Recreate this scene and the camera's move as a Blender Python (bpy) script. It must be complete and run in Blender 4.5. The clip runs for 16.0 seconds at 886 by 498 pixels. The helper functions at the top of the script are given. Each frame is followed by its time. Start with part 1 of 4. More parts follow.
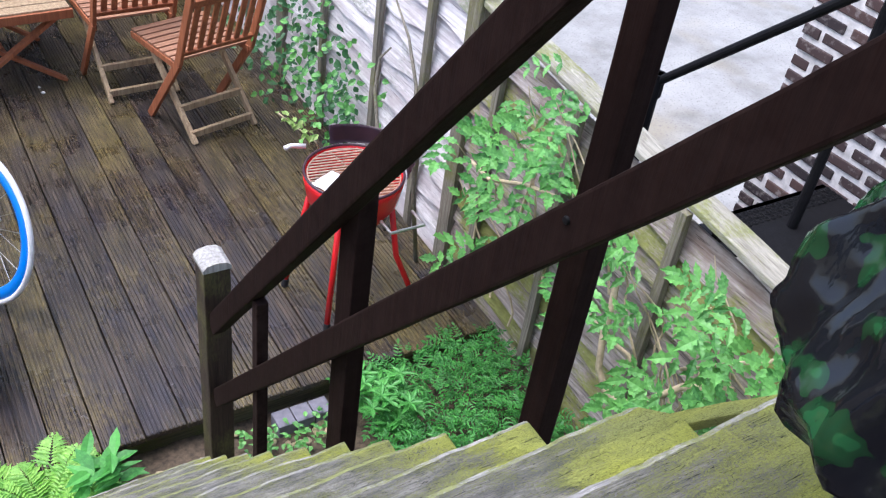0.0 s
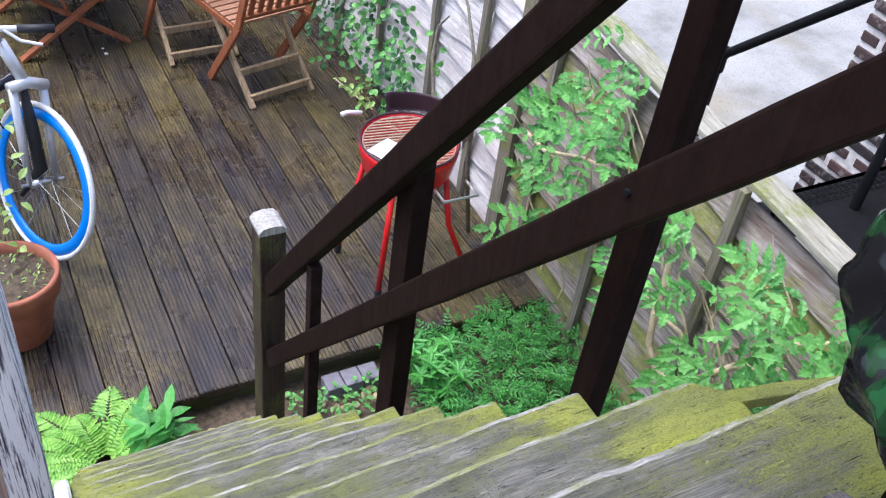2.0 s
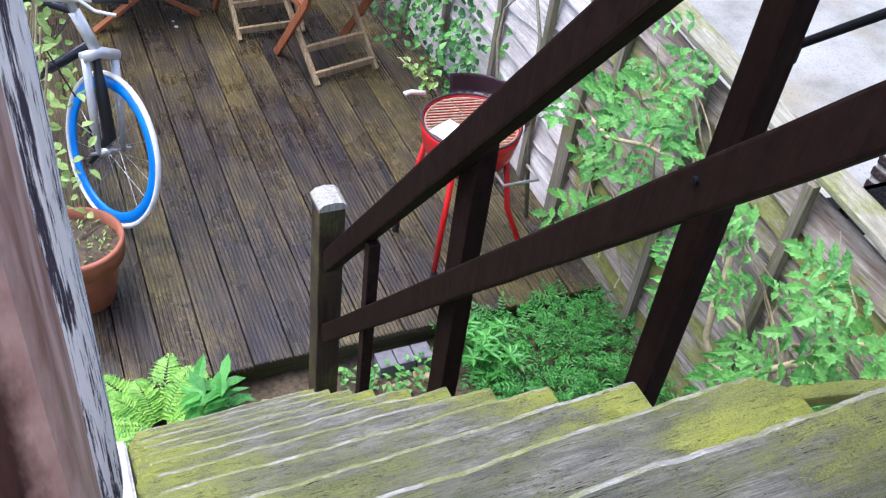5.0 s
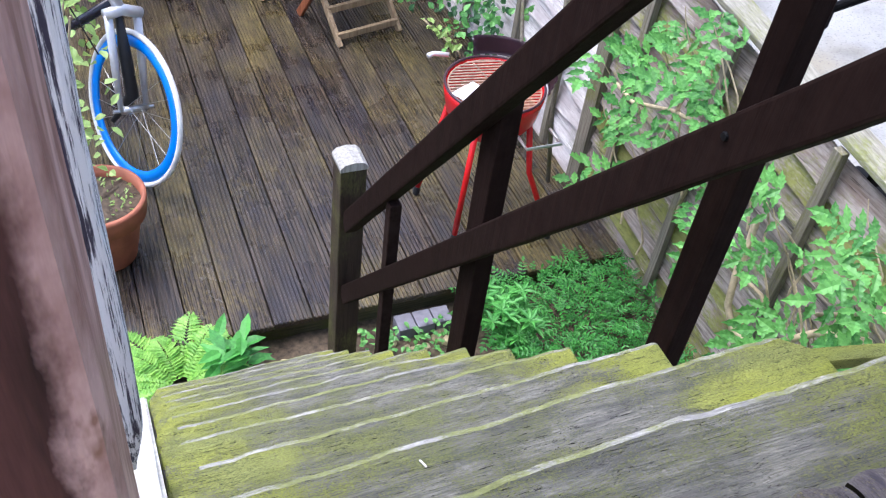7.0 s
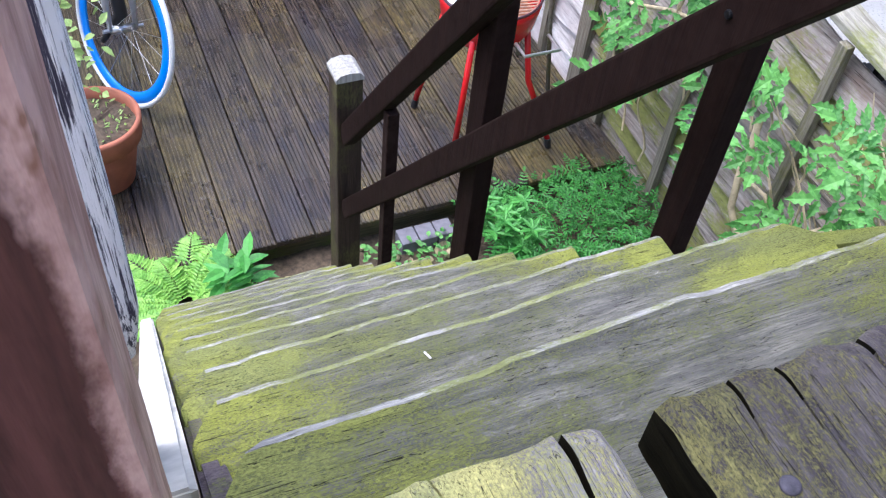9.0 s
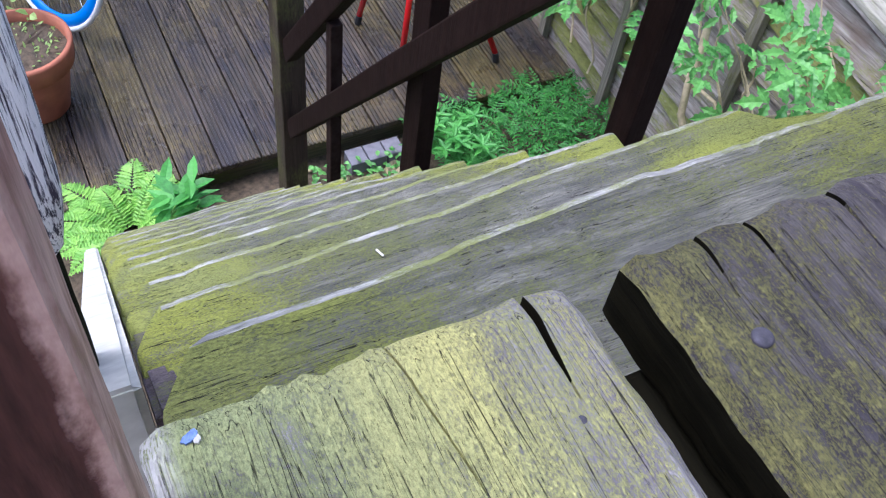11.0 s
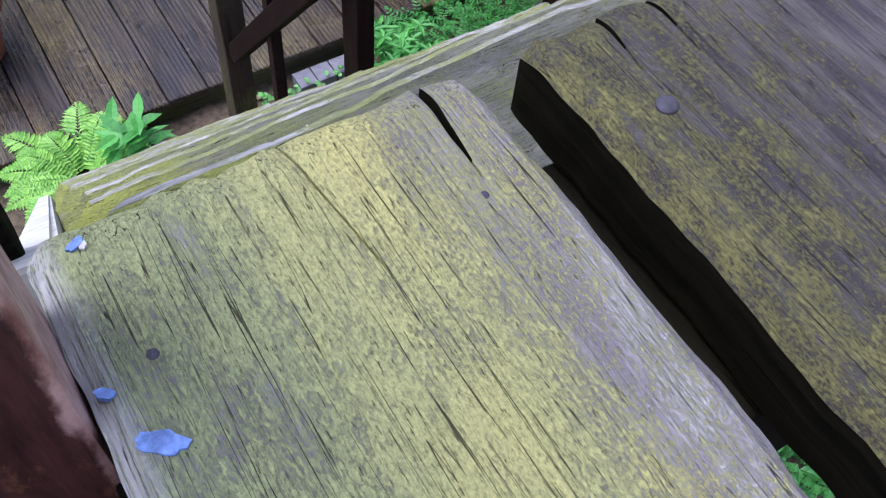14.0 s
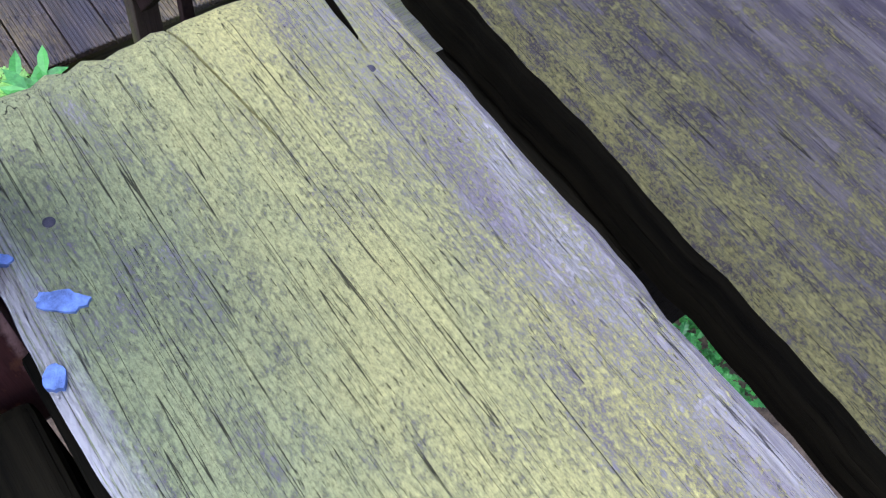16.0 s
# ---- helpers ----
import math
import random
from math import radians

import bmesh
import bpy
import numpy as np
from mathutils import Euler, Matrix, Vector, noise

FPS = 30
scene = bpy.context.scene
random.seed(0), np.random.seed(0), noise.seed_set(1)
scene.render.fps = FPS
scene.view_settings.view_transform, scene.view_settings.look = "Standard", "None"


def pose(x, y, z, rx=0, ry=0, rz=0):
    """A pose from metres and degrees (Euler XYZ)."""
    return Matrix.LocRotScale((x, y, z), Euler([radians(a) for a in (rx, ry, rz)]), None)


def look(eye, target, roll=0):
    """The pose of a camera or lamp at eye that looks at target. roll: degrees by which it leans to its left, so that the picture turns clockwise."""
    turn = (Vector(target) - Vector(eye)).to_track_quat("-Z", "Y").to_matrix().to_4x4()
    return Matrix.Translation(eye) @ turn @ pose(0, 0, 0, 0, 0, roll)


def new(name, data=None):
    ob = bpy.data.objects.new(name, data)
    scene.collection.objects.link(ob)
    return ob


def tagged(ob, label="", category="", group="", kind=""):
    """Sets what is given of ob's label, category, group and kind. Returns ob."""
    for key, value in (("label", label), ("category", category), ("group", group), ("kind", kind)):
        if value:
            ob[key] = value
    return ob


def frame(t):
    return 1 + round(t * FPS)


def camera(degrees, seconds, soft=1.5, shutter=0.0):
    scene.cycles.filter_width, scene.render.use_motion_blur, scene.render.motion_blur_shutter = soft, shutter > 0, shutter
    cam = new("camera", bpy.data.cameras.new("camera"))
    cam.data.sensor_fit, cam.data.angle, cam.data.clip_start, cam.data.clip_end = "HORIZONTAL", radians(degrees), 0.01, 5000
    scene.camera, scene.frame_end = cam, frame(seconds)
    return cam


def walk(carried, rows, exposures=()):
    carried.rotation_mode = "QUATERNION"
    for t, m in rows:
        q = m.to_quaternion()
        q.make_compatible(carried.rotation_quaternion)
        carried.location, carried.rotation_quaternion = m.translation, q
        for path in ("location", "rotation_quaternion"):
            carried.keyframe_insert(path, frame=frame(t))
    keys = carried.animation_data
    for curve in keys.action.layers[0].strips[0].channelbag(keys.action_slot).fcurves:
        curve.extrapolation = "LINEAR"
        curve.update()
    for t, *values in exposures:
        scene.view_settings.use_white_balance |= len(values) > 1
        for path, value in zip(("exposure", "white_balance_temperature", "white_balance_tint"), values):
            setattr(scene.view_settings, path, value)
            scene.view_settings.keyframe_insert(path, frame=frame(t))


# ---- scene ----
cam = camera(51.1, 16.0, soft=1.2)
METRES, EYE, TILT, LEAN, TURN = 0.26, 2.75, -38.0, -7.0, 0.0
ROWS = [
    (0.0, 0.0, 0.0, 0.0, -0.0, 0.0, 0.0),
    (0.5, -0.0124, -0.0112, -0.0004, 0.72, -0.33, -0.18),
    (1.0, -0.0216, -0.0124, -0.0034, 1.62, -0.75, -0.66),
    (1.5, -0.0289, -0.0171, -0.0103, 2.18, -1.34, -1.2),
    (2.0, -0.0404, -0.0179, -0.0125, 3.1, -1.86, -1.78),
    (2.5, -0.0468, -0.0147, -0.0147, 3.41, -2.0, -2.23),
    (3.0, -0.053, -0.0188, -0.0201, 3.95, -2.35, -2.56),
    (3.5, -0.0581, -0.0144, -0.0203, 4.62, -2.71, -3.12),
    (4.0, -0.0641, -0.0115, -0.0189, 5.18, -2.79, -3.3),
    (6.5, -0.0717, 0.0243, -0.075, 8.15, -4.28, -5.17),
    (7.0, -0.0786, 0.038, -0.1005, 7.93, -5.17, -4.88),
    (7.5, -0.0694, 0.0502, -0.1375, 8.03, -6.46, -4.24),
    (8.0, -0.0699, 0.0599, -0.1607, 8.52, -7.64, -3.64),
    (8.5, -0.0577, 0.0775, -0.1923, 8.44, -8.58, -3.15),
    (9.0, -0.0657, 0.0917, -0.2288, 7.83, -10.07, -3.07),
    (11.5, -0.0623, 0.2129, -0.4304, 3.53, -15.44, -1.18),
    (12.0, -0.0509, 0.2201, -0.4706, 2.65, -16.54, -0.58),
    (12.5, -0.0363, 0.2177, -0.5014, 2.53, -17.25, 0.12),
    (13.0, -0.0116, 0.2011, -0.5428, 1.79, -17.97, 0.56),
    (13.5, 0.0039, 0.1947, -0.5908, 1.21, -18.99, 1.44),
    (14.0, 0.0575, 0.1851, -0.6346, 1.25, -18.79, 3.2),
    (14.5, 0.0679, 0.1489, -0.668, 0.04, -19.8, 2.68),
    (15.0, 0.0888, 0.1302, -0.7174, -1.47, -20.36, 3.41),
    (15.5, 0.0973, 0.0993, -0.7357, -2.12, -20.65, 3.88),
    (16.0, 0.1097, 0.0664, -0.7482, -3.76, -21.87, 3.91),
]
walk(cam, [(t, pose(0, 0, 0, 0, 0, -30.5) @ pose(0, 0, EYE, TILT, LEAN, TURN) @ pose(METRES * x, METRES * y, METRES * z, 90 + pitch, roll, yaw)) for t, x, y, z, yaw, pitch, roll in ROWS],
     exposures=[(0.0, 1.16, 5800, 15), (4.0, 1.22, 5780, 13), (9.0, 1.3, 5650, 15), (11.5, 1.1, 5480, 16), (13.0, 1.02, 5500, 18), (14.5, 1.0, 5450, 20), (16.0, 1.1, 5250, 21)])

# world, sun and exposure
world = bpy.data.worlds.new("sky")
scene.world = world
world.use_nodes = True
wn = world.node_tree.nodes
sky = wn.new("ShaderNodeTexSky")
sky.sky_type = "NISHITA"
sky.sun_disc = False
sky.sun_elevation, sky.sun_rotation = radians(68), radians(-54)
sky.air_density, sky.dust_density, sky.ozone_density = 1.0, 4.0, 1.0
wn["Background"].inputs[1].default_value = 0.15
world.node_tree.links.new(sky.outputs[0], wn["Background"].inputs[0])
sun = new("sun", bpy.data.lights.new("sun", "SUN"))
sun.data.energy, sun.data.angle, sun.data.color = 1.5, radians(50), (1.0, 0.985, 0.965)
sun.matrix_world = look((-2.2, 3.2, 9.0), (0.6, 1.2, 0.0))

# ---- materials ----


def node_mat(name, rough=0.7, metal=0.0):
    m = bpy.data.materials.new(name)
    m.use_nodes = True
    b = m.node_tree.nodes["Principled BSDF"]
    b.inputs["Roughness"].default_value, b.inputs["Metallic"].default_value = rough, metal
    return m, m.node_tree.nodes, m.node_tree.links, b


def ramp(n, l, src, stops):
    r = n.new("ShaderNodeValToRGB")
    e = r.color_ramp.elements
    while len(e) < len(stops):
        e.new(0.5)
    for k, (p, c) in enumerate(stops):
        e[k].position = p
        e[k].color = (*c, 1) if len(c) == 3 else c
    l.new(src, r.inputs[0])
    return r.outputs[0]


def noise_tex(n, l, vec, scale, detail=4.0, rough=0.6):
    t = n.new("ShaderNodeTexNoise")
    t.inputs["Scale"].default_value, t.inputs["Detail"].default_value, t.inputs["Roughness"].default_value = scale, detail, rough
    l.new(vec, t.inputs["Vector"])
    return t.outputs["Fac"]


def mapped(n, l, scale=(1, 1, 1), shift=True, rot=(0, 0, 0)):
    """Object coordinates, stretched, and shifted from piece to piece."""
    tc, mp = n.new("ShaderNodeTexCoord"), n.new("ShaderNodeMapping")
    mp.inputs["Scale"].default_value = scale
    mp.inputs["Rotation"].default_value = rot
    if shift:
        oi, mul = n.new("ShaderNodeObjectInfo"), n.new("ShaderNodeMath")
        mul.operation, mul.inputs[1].default_value = "MULTIPLY", 37.0
        l.new(oi.outputs["Random"], mul.inputs[0])
        add = n.new("ShaderNodeVectorMath")
        l.new(tc.outputs["Object"], add.inputs[0])
        l.new(mul.outputs[0], add.inputs[1])
        l.new(add.outputs[0], mp.inputs["Vector"])
    else:
        l.new(tc.outputs["Object"], mp.inputs["Vector"])
    return mp.outputs[0]


def mix(n, l, fac, a, b, mode="MIX"):
    x = n.new("ShaderNodeMix")
    x.data_type, x.blend_type = "RGBA", mode
    for s, v in ((x.inputs[0], fac), (x.inputs[6], a), (x.inputs[7], b)):
        if isinstance(v, (int, float)):
            s.default_value = v
        elif isinstance(v, tuple):
            s.default_value = (*v, 1)
        else:
            l.new(v, s)
    return x.outputs[2]


def bump(n, l, b, h, strength, dist):
    x = n.new("ShaderNodeBump")
    x.inputs["Strength"].default_value, x.inputs["Distance"].default_value = strength, dist
    l.new(h, x.inputs["Height"])
    l.new(x.outputs[0], b.inputs["Normal"])


def plain(name, col, rough=0.5, metal=0.0, var=0.25, scale=18.0, relief=0.1):
    """Paint, metal or plastic with faint blotches and dirt."""
    m, n, l, b = node_mat(name, rough, metal)
    v = mapped(n, l)
    f = noise_tex(n, l, v, scale)
    dark = tuple(c * (1 - var) for c in col)
    light = tuple(min(1, c * (1 + var)) for c in col)
    l.new(ramp(n, l, f, [(0.3, dark), (0.7, light)]), b.inputs["Base Color"])
    if relief:
        bump(n, l, b, noise_tex(n, l, v, scale * 8), relief, 0.002)
    return m


def grain_wood(name, along, dark, light, moss=None, moss_lo=0.42, moss_hi=0.6, crack=0.6, rough=0.8, stain=None, fine=1.0, worn=None, patch=5.0, sharp=(0.3, 0.68), lines=0.36, spec=0.3, vary=0.06, tones=(0.55, 1.0), cover=0.9, wet=None):
    """Weathered wood: fibres along an axis, short splits, worn arrises, and growth in patches."""
    m, n, l, b = node_mat(name, rough)
    b.inputs["Specular IOR Level"].default_value = spec

    def stretched(across, length):
        s = [across * fine] * 3
        s[along] = length * fine
        return mapped(n, l, tuple(s))

    raw = mapped(n, l)
    g = noise_tex(n, l, stretched(110.0, 5.0), 1.0, 6.0, 0.7)
    col = ramp(n, l, g, [(sharp[0], dark), (sharp[1], light)])
    if stain:
        patchy = noise_tex(n, l, stretched(16.0, 6.0), 1.0, 6.0, 0.7)
        col = mix(n, l, ramp(n, l, patchy, [(0.47, (0, 0, 0)), (0.62, (0.75, 0.75, 0.75))]), col, stain)
    if moss:
        big = noise_tex(n, l, raw, patch, 3.0, 0.5)
        small = noise_tex(n, l, stretched(170.0, 60.0), 1.0, 6.0, 0.75)
        s = n.new("ShaderNodeMath")
        s.operation = "MULTIPLY_ADD"
        s.inputs[1].default_value = 0.45
        l.new(small, s.inputs[0])
        h = n.new("ShaderNodeMath")
        h.operation, h.inputs[1].default_value = "MULTIPLY", 0.55
        l.new(big, h.inputs[0])
        l.new(h.outputs[0], s.inputs[2])
        oi = n.new("ShaderNodeObjectInfo")
        sh = n.new("ShaderNodeMath")
        sh.operation, sh.inputs[1].default_value = "MULTIPLY_ADD", vary
        sh.inputs[2].default_value = -vary / 2
        l.new(oi.outputs["Random"], sh.inputs[0])
        s2 = n.new("ShaderNodeMath")
        l.new(s.outputs[0], s2.inputs[0])
        l.new(sh.outputs[0], s2.inputs[1])
        s = s2
        tone = ramp(n, l, noise_tex(n, l, stretched(60.0, 25.0), 1.0, 8.0, 0.8), [(0.38, tuple(c * tones[0] for c in moss)), (0.62, tuple(min(1, c * tones[1]) for c in moss))])
        col = mix(n, l, ramp(n, l, s.outputs[0], [(moss_lo, (0, 0, 0)), (moss_hi, (cover, cover, cover))]), col, tone)
    c = noise_tex(n, l, stretched(400.0, 9.0), 1.0, 3.0, 0.55)
    split = ramp(n, l, c, [(lines - 0.05, (1, 1, 1)), (lines + 0.02, (0, 0, 0))])
    f = n.new("ShaderNodeMath")
    f.operation, f.inputs[1].default_value = "MULTIPLY", crack
    l.new(split, f.inputs[0])
    col = mix(n, l, f.outputs[0], col, tuple(d * 0.25 for d in dark))
    if worn:
        ge = n.new("ShaderNodeNewGeometry")
        wv = noise_tex(n, l, raw, 30.0, 4.0, 0.7)
        wm = n.new("ShaderNodeMath")
        wm.operation = "MULTIPLY"
        l.new(ramp(n, l, ge.outputs["Pointiness"], [(0.52, (0, 0, 0)), (0.6, (1, 1, 1))]), wm.inputs[0])
        l.new(ramp(n, l, wv, [(0.35, (0.1, 0.1, 0.1)), (0.6, (0.9, 0.9, 0.9))]), wm.inputs[1])
        col = mix(n, l, wm.outputs[0], col, worn)
    l.new(col, b.inputs["Base Color"])
    if wet:
        l.new(ramp(n, l, noise_tex(n, l, raw, 3.0, 5.0, 0.6), [(0.4, (wet[0],) * 3), (0.62, (wet[1],) * 3)]), b.inputs["Roughness"])
    hh = n.new("ShaderNodeMath")
    hh.operation = "SUBTRACT"
    l.new(g, hh.inputs[0])
    l.new(f.outputs[0], hh.inputs[1])
    bump(n, l, b, hh.outputs[0], 0.7, 0.002)
    return m


M_NOSING = grain_wood("worn_nosing_wood", 0, (0.11, 0.105, 0.095), (0.48, 0.47, 0.43), (0.22, 0.24, 0.07), 0.42, 0.52, 0.7, 0.8, (0.2, 0.19, 0.19), 3.0, None, 14.0)



def old_timber(name, along, bare, stain, green, yellow, zones, tint, more=0.0, bleach=None, patchy=(30.0, 12.0), crack=0.85, rough=0.85):
    """Old bare timber: fine fibres, long hairline shakes, stain in streaks, and crusty growth.
    zones: how much growth along x; tint: how yellow it is along x; bleach: x span of a bleached arris."""
    m, n, l, b = node_mat(name, rough)
    b.inputs["Specular IOR Level"].default_value = 0.25
    own = along == 0

    def st(across, length):
        v = [across] * 3
        v[along] = length
        return mapped(n, l, tuple(v), own)

    def math2(op, a, c, k=None):
        x = n.new("ShaderNodeMath")
        x.operation = op
        for sock, v in zip(x.inputs, (a, c, k)):
            if v is None:
                continue
            if isinstance(v, (int, float)):
                sock.default_value = v
            else:
                l.new(v, sock)
        return x.outputs[0]

    def grey(src, stops):
        return ramp(n, l, src, [(p, (v, v, v)) for p, v in stops])

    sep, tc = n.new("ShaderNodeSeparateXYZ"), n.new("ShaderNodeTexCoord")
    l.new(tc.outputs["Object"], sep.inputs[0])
    fibre = noise_tex(n, l, st(720.0, 22.0), 1.0, 6.0, 0.7)
    wood = ramp(n, l, fibre, [(0.33, tuple(c * 0.4 for c in bare)), (0.5, tuple(c * 0.85 for c in bare)), (0.68, tuple(min(1, c * 1.25) for c in bare))])
    streak = noise_tex(n, l, st(75.0, 9.0), 1.0, 5.0, 0.65)
    wood = mix(n, l, grey(streak, [(0.45, 0.0), (0.6, 0.85)]), wood, stain)
    crust = noise_tex(n, l, st(640.0, 330.0), 1.0, 7.0, 0.8)
    patch = noise_tex(n, l, st(*patchy), 1.0, 7.0, 0.72)
    slow = noise_tex(n, l, st(14.0, 5.0), 1.0, 3.0, 0.5)
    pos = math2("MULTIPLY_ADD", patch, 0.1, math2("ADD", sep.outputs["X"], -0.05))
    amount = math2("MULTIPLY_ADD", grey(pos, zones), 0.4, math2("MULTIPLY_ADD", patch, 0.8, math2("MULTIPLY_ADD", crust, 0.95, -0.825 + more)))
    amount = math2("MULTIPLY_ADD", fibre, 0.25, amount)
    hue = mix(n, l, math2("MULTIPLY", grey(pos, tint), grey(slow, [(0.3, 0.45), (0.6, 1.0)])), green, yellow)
    hue = mix(n, l, 1.0, hue, ramp(n, l, crust, [(0.33, (0.45, 0.45, 0.42)), (0.5, (0.95, 0.95, 0.95)), (0.68, (1.35, 1.35, 1.3))]), "MULTIPLY")
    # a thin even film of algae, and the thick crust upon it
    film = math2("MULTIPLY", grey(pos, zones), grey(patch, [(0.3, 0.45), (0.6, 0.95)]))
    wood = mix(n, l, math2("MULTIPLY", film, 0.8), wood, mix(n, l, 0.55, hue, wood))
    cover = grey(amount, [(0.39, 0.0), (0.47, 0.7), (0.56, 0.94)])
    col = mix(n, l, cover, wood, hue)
    # hairline shakes: thin level lines of a long noise, broken up
    field = noise_tex(n, l, st(150.0, 2.4), 1.0, 2.0, 0.45)
    ridge = math2("ABSOLUTE", math2("SUBTRACT", math2("FRACT", math2("MULTIPLY", field, 9.0), 0.0), 0.5), 0.0)
    gate = noise_tex(n, l, st(130.0, 16.0), 1.0, 3.0, 0.6)
    shake = math2("MULTIPLY", grey(ridge, [(0.0, 1.0), (0.016, 1.0), (0.045, 0.0)]), grey(gate, [(0.42, 0.0), (0.52, 1.0)]))
    pits = grey(noise_tex(n, l, st(900.0, 120.0), 1.0, 3.0, 0.6), [(0.3, 0.8), (0.36, 0.0)])
    dark = math2("MULTIPLY", math2("MAXIMUM", shake, pits), crack)
    col = mix(n, l, dark, col, (0.02, 0.017, 0.012))
    if bleach:
        near = grey(math2("MULTIPLY_ADD", patch, 0.02, math2("ADD", sep.outputs["X"], 0.09)), [(bleach[0] + 0.1, 0.9), (bleach[1] + 0.1, 0.0)])
        col = mix(n, l, math2("MULTIPLY", near, grey(fibre, [(0.4, 0.0), (0.5, 1.0)])), col, (0.72, 0.7, 0.7))
    l.new(col, b.inputs["Base Color"])
    h = math2("MULTIPLY_ADD", dark, -1.5, math2("MULTIPLY_ADD", crust, 0.7, math2("MULTIPLY_ADD", cover, 0.5, fibre)))
    bump(n, l, b, h, 0.85, 0.0022)
    return m


M_LAND = old_timber("mossy_landing_wood", 1, (0.52, 0.485, 0.48), (0.28, 0.235, 0.3), (0.35, 0.39, 0.175), (0.61, 0.565, 0.2),
                    [(0.0, 0.88), (0.03, 0.88), (0.07, 0.95), (0.115, 0.92), (0.14, 0.7), (0.172, 0.5), (0.19, 0.36)], [(0.0, 0.0), (0.035, 0.2), (0.08, 0.85), (0.15, 1.0)], 0.03, (-0.022, -0.008))
# lichen-patched boards, colours lowered to paint in light falling off rightward
M_LAND_GREY = old_timber("lichen_dimmed_landing_wood", 1, (0.135, 0.118, 0.13), (0.036, 0.028, 0.056), (0.14, 0.135, 0.065), (0.29, 0.265, 0.08),
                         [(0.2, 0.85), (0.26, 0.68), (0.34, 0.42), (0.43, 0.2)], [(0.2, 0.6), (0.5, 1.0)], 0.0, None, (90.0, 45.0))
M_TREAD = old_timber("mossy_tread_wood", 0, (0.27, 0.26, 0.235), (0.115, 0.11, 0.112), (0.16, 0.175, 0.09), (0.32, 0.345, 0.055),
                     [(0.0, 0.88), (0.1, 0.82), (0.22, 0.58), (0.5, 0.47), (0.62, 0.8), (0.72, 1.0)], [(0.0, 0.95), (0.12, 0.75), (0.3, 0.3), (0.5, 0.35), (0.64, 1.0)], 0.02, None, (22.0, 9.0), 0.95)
M_STRING = grain_wood("bare_string_wood", 1, (0.035, 0.026, 0.032), (0.16, 0.125, 0.14), (0.2, 0.22, 0.04), 0.5, 0.6, 0.7, 0.8, None, 1.5)
# near-black for rot, with the shade of gaps, cracks and undersides coloured in
M_ROT_SHADE = grain_wood("dark_rot_shade_wood", 1, (0.004, 0.004, 0.003), (0.016, 0.014, 0.008), None, crack=0.5, spec=0.02)
M_DECK = grain_wood("wet_deck_wood", 1, (0.006, 0.0048, 0.004), (0.115, 0.085, 0.06), (0.19, 0.145, 0.05), 0.46, 0.64, 0.85, 0.33, (0.026, 0.022, 0.028), 0.6, None, 2.2, (0.36, 0.74), 0.4, 0.5, 0.14, (0.3, 1.1), 0.9, (0.2, 0.46))
M_RAIL = grain_wood("dark_brown_stain", 2, (0.0075, 0.0036, 0.003), (0.0165, 0.0078, 0.006), None, crack=0.04, rough=0.75, fine=0.6, worn=(0.04, 0.026, 0.022), spec=0.06)
M_RAILCUT = grain_wood("pale_end_grain", 2, (0.2, 0.19, 0.17), (0.48, 0.46, 0.42), None, crack=0.4)
M_NEWEL = grain_wood("stained_newel_wood", 2, (0.014, 0.009, 0.007), (0.065, 0.042, 0.03), (0.12, 0.115, 0.04), 0.5, 0.62, 0.3, 0.6)


def peeling_paint():
    """Dark brown gloss over a washed-out mauve-brown coat along the worn arris, lightened like a lit bevel."""
    m, n, l, b = node_mat("peeling_gloss_lit_arris", 0.5)
    b.inputs["Specular IOR Level"].default_value = 0.2
    long = noise_tex(n, l, mapped(n, l, (90.0, 90.0, 9.0)), 1.0, 5.0, 0.65)
    blot = noise_tex(n, l, mapped(n, l, (60.0, 60.0, 28.0)), 1.0, 5.0, 0.65)
    gloss = ramp(n, l, long, [(0.35, (0.025, 0.01, 0.009)), (0.65, (0.12, 0.047, 0.04))])
    faded_lit = ramp(n, l, blot, [(0.38, (0.27, 0.13, 0.105)), (0.62, (0.58, 0.37, 0.32))])
    sep, tc, off = n.new("ShaderNodeSeparateXYZ"), n.new("ShaderNodeTexCoord"), n.new("ShaderNodeMath")
    l.new(tc.outputs["Object"], sep.inputs[0])
    off.operation, off.inputs[1].default_value = "MULTIPLY_ADD", 0.014
    l.new(blot, off.inputs[0])
    l.new(sep.outputs["X"], off.inputs[2])
    # ramps start at nought, so the span is moved above it
    up = n.new("ShaderNodeMath")
    up.inputs[1].default_value = 0.2
    l.new(off.outputs[0], up.inputs[0])
    # pale arris band: peeled coat, with the bevel's light painted in
    worn = ramp(n, l, up.outputs[0], [(0.1758, (0, 0, 0)), (0.1768, (1, 1, 1))])
    col = mix(n, l, worn, gloss, faded_lit)
    rust = ramp(n, l, noise_tex(n, l, mapped(n, l, (40.0, 40.0, 16.0)), 1.0, 5.0, 0.7), [(0.62, (0, 0, 0)), (0.68, (0.8, 0.8, 0.8))])
    l.new(mix(n, l, rust, col, (0.2, 0.085, 0.045)), b.inputs["Base Color"])
    sm = n.new("ShaderNodeMath")
    l.new(worn, sm.inputs[0])
    l.new(long, sm.inputs[1])
    bump(n, l, b, sm.outputs[0], 0.5, 0.002)
    return m


